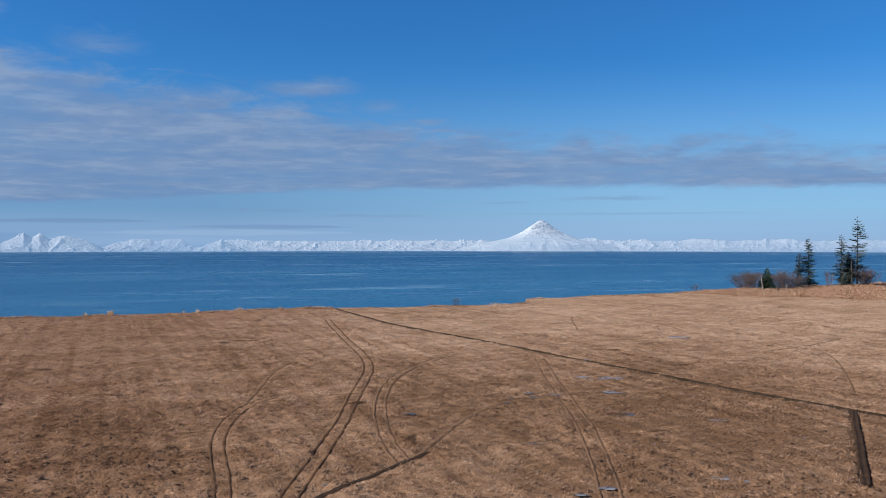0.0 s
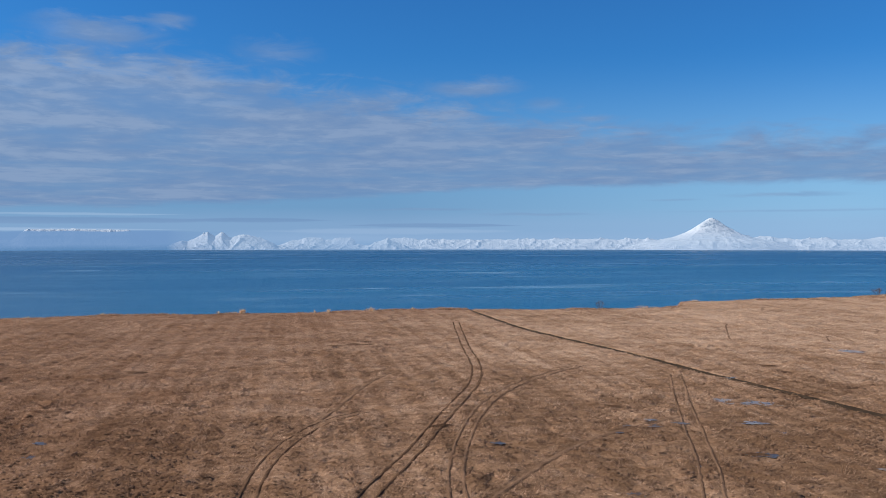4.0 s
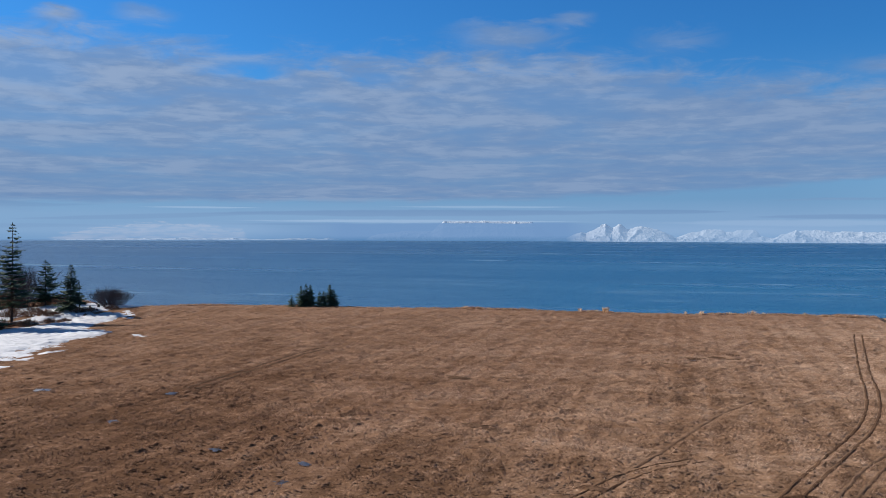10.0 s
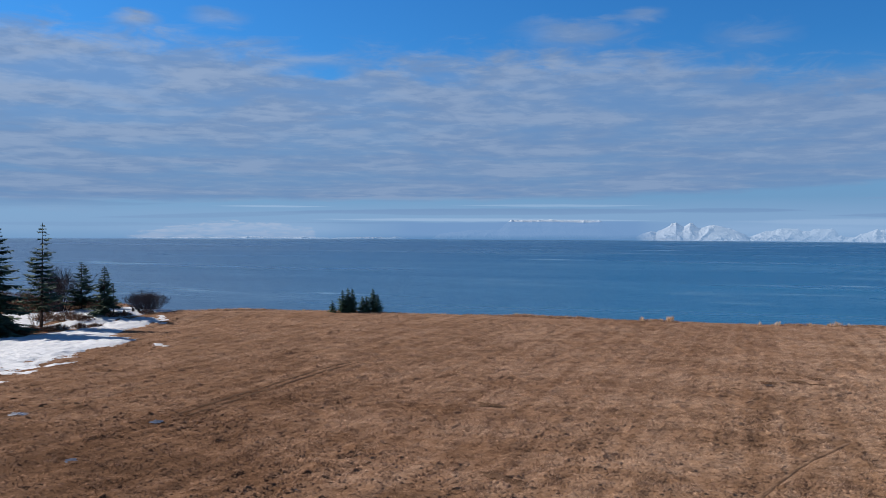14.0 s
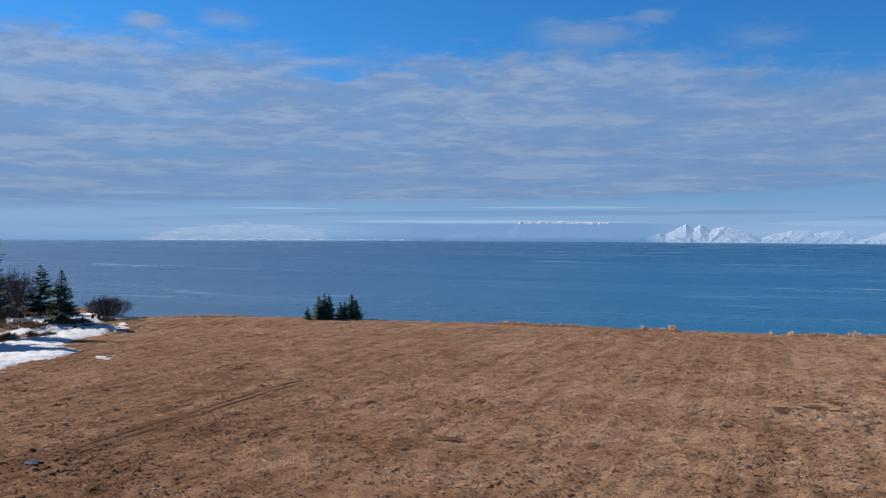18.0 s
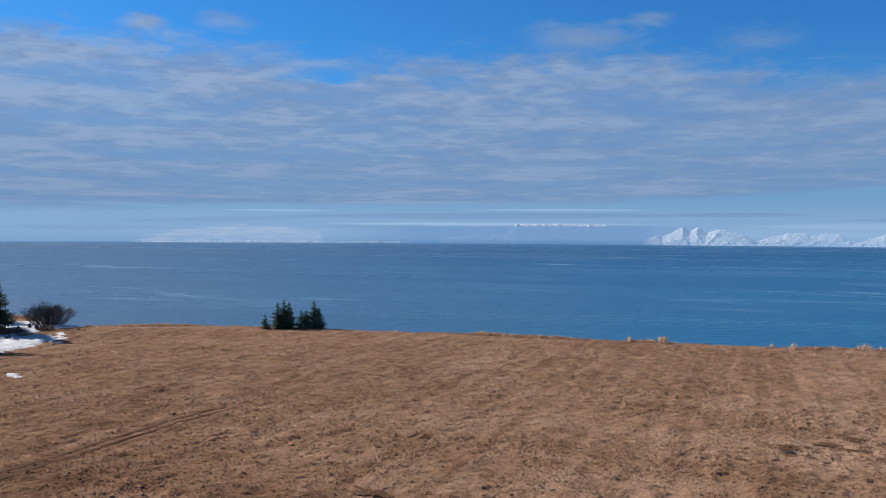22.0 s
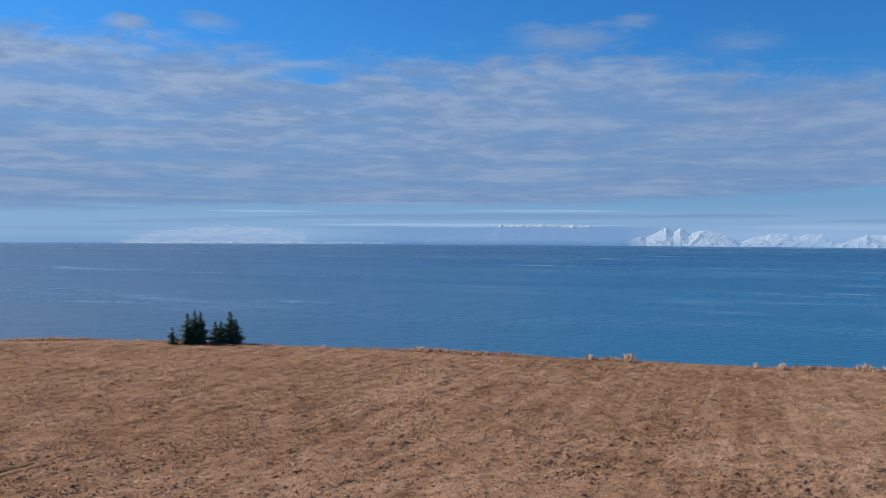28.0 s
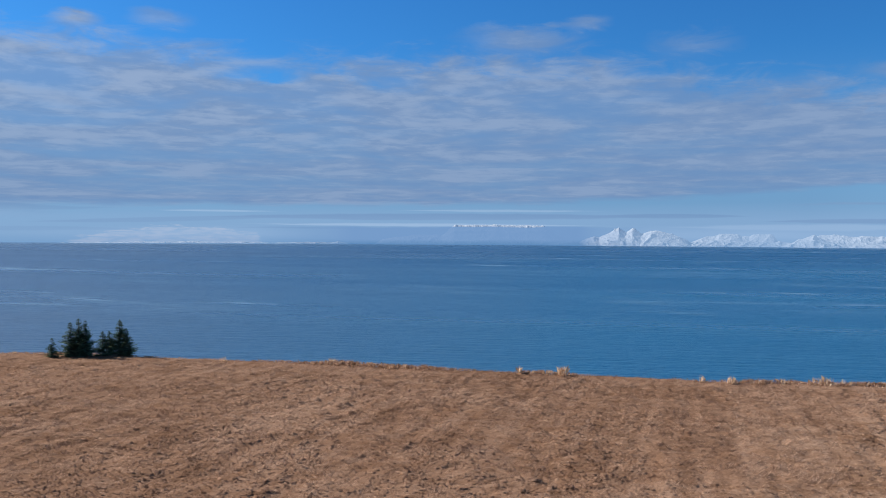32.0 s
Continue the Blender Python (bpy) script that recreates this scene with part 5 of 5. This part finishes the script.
# the stand beside the snow
spruce(-128.9, 89.2, 17.6, 6.4, 21, "tall dense dark spruce beside the snow", 0.03, 0.05, 1.35, droop=0.35)
spruce(-131.7, 97.8, 16.0, 4.6, 22, "tall open-crowned spruce with bare lower trunk", 0.20, 0.25, 1.35, droop=0.10, step=1.4, shape=0.85)
spruce(-144.0, 110.5, 8.4, 3.7, 23, "dark layered spruce behind the snow", 0.16, 0.25, 1.3, droop=0.02, step=1.8)
spruce(-133.0, 108.6, 7.8, 3.2, 24, "neat conical young spruce at the snow's edge", 0.05, 0.08, 1.2, droop=0.2, shape=0.98, step=1.25)
# the knot of small ones at the edge
for sx, sy, sh, sr, ss in ((-107.0, 133.9, 2.1, 0.75, 31), (-106.2, 135.5, 3.7, 1.35, 32), (-105.55, 136.0, 4.1, 1.3, 33), (-104.95, 136.4, 3.9, 1.35, 37), (-104.2, 138.0, 2.7, 1.1, 34), (-103.8, 138.5, 2.7, 1.0, 38), (-103.1, 139.3, 3.9, 1.5, 35), (-102.3, 139.6, 3.0, 1.2, 36)):
    spruce(sx, sy, sh, sr * 1.15, ss, "small green young spruce on the bluff edge", 0.02, 0.10, 1.7, NEEDLES_YOUNG, droop=0.05, group="young spruces on the bluff edge", shape=0.95, step=1.1, spray=0.7)
# the far stand
spruce(97.9, 238.2, 13.4, 2.9, 41, "slender greyish spruce with a ragged crown", 0.05, 0.32, 1.2, NEEDLES_GREY, shape=0.5)
spruce(95.2, 237.4, 9.6, 1.9, 42, "shorter greyish spruce leaning on its neighbour", 0.04, 0.12, 1.4, NEEDLES_GREY, shape=0.5)
spruce(110.6, 246.4, 14.6, 2.9, 43, "ragged greyish spruce on the far bluff", 0.06, 0.38, 1.2, NEEDLES_GREY, shape=0.5)
spruce(114.8, 246.3, 19.4, 3.8, 44, "tall thin old spruce with a sparse broken crown", 0.14, 0.58, 1.2, NEEDLES_GREY, 0.10, shape=0.42)
spruce(112.8, 247.0, 9.8, 3.0, 45, "low greyish spruce between two taller ones", 0.05, 0.15, 1.3, NEEDLES_GREY, shape=0.6)
spruce(81.6, 224.0, 6.0, 2.6, 46, "small dark spruce among bare alder", 0.03, 0.05, 1.2)
spruce(110.5, 211.5, 13.2, 4.6, 47, "broad dense dark spruce at the field's corner", 0.03, 0.04, 1.3)
spruce(114.6, 212.5, 11.6, 4.3, 48, "dense dark spruce at the field's corner", 0.03, 0.05, 1.3)
spruce(119.5, 210.0, 12.6, 4.3, 49, "dense dark spruce at the field's corner", 0.03, 0.05, 1.3)

shrub(-132.6, 115.8, 3.0, 5.4, 61, "bare purple-brown alder bush on the bluff edge", None, 190, depth=5, fine=1.1, foot=0.32)
shrub(-147.5, 108.6, 6.6, 6.4, 62, "tall bare alder between the spruces", None, 60, depth=5, fine=1.15)
shrub(-151.5, 109.0, 5.4, 5.0, 63, "bare alder between the spruces", None, 36, depth=5, fine=1.15)
shrub(-130.9, 97.2, 5.0, 5.0, 64, "bare brush round a spruce trunk", BRUSH, 26, depth=5, fine=0.5)
for bx, by, bh, bw, bs in ((-126.9, 90.2, 1.0, 5.0, 65), (-126.6, 92.6, 0.9, 4.0, 66), (-129.8, 95.4, 1.0, 5.0, 67), (-129.4, 99.2, 0.9, 4.5, 68), (-128.2, 102.0, 0.8, 3.5, 69), (-127.4, 104.0, 0.6, 3.0, 70),
                           (-136.6, 104.2, 1.3, 6.0, 71), (-133.6, 104.6, 1.0, 4.5, 72), (-131.0, 108.6, 0.7, 4.0, 73), (-129.6, 110.0, 0.7, 3.5, 74), (-140.5, 103.0, 1.5, 6.0, 75), (-131.5, 104.6, 0.8, 3.5, 76),
                           (-157.0, 107.0, 3.0, 8.0, 77), (-153.0, 107.8, 2.4, 7.0, 78), (-161.0, 104.5, 3.2, 8.0, 79), (-145.8, 111.5, 1.8, 6.0, 80), (-141.0, 112.5, 1.8, 5.0, 81), (-128.8, 113.6, 0.7, 3.5, 82), (-128.0, 96.8, 0.9, 4.0, 83)):
    shrub(bx, by, bh * 1.15, bw, bs, "low red-brown brush sticking out of the snow", BRUSH, 120, "brush", "low brush in the snow", 4, fine=1.3)
shrub(2.6, 174.6, 1.7, 1.8, 81, "small bare bush on the bluff edge", None, 12)
shrub(62.5, 220.3, 2.2, 2.6, 82, "small bare bush on the far bluff edge", None, 14)
shrub(78.0, 226.2, 4.6, 6.0, 83, "bare purple-grey alder thicket", None, 130, depth=5, fine=1.25, foot=0.35)
shrub(87.5, 229.5, 4.4, 7.0, 84, "bare purple-grey alder thicket", None, 130, depth=5, fine=1.25, foot=0.35)
shrub(115.8, 243.6, 4.6, 5.4, 85, "dense bare bush at the foot of a tall spruce", None, 110, depth=5)
shrub(106.5, 246.0, 4.2, 3.6, 86, "sparse bare bush between spruces", None, 16)
shrub(128.0, 243.0, 4.4, 6.0, 87, "bare purple-grey alder thicket", None, 100, depth=5, fine=1.25, foot=0.35)
shrub(96.0, 237.0, 1.6, 4.0, 88, "low brush under a spruce", BRUSH, 24)


def pole(name, x, y, height, r, seed, label, lean=(0, 0), mat=None, category="dead tree"):
    rng = random.Random(seed)
    pts = [(lean[0] * height * t + 0.03 * rng.uniform(-1, 1), lean[1] * height * t, height * t) for t in (0, 0.2, 0.45, 0.7, 0.9, 1.0)]
    v, f = tube(pts, [r, r * 0.9, r * 0.8, r * 0.7, r * 0.6, r * 0.5], 7)
    n = len(v)
    v.append((pts[-1][0], pts[-1][1], height + 0.02))
    f = [(*q,) for q in f] + [(n - 7 + s, n - 7 + (s + 1) % 7, n, n) for s in range(7)]
    f = [q for q in f]
    ob = new(name, mesh_from(name, v, f, mat or PALE_BARK))
    ob.location = (x, y, at(x, y) - 0.05)
    return tagged(ob, label, category)


pole("dead_trunk", 78.9, 218.9, 4.1, 0.16, 91, "bleached dead trunk leaning in dry grass", (-0.13, 0.02))
pole("dead_trunk", 85.2, 220.6, 2.0, 0.18, 92, "short pale broken trunk in dry grass", (0.12, 0.0))
pole("dead_trunk", 112.4, 244.6, 8.2, 0.16, 93, "grey bare standing dead trunk", (0.02, 0.0), BARK)
pole("dead_trunk", 106.6, 243.0, 4.6, 0.07, 94, "thin bare dead stem", (0.02, 0.0))
pole("dead_trunk", 91.6, 235.0, 3.2, 0.12, 95, "dark broken stub of a dead tree", (0.0, 0.0), BARK)
pole("dead_trunk", -132.2, 109.7, 5.0, 0.05, 96, "thin bare dead stem beside a young spruce", (0.01, 0.0), BARK)
pole("post", -134.2, 110.9, 1.0, 0.12, 97, "short dark wooden post in the snow", (0, 0), BARK, "post")
pole("stump", -131.1, 110.9, 0.65, 0.18, 98, "weathered tree stump in the snow", (0.1, 0), BARK, "stump")
pole("stump", -130.7, 112.3, 0.8, 0.30, 99, "weathered broken tree stump in the snow", (-0.1, 0), BARK, "stump")
pole("stump", -130.0, 112.8, 0.7, 0.26, 100, "weathered broken tree stump in the snow", (0.2, 0), BARK, "stump")
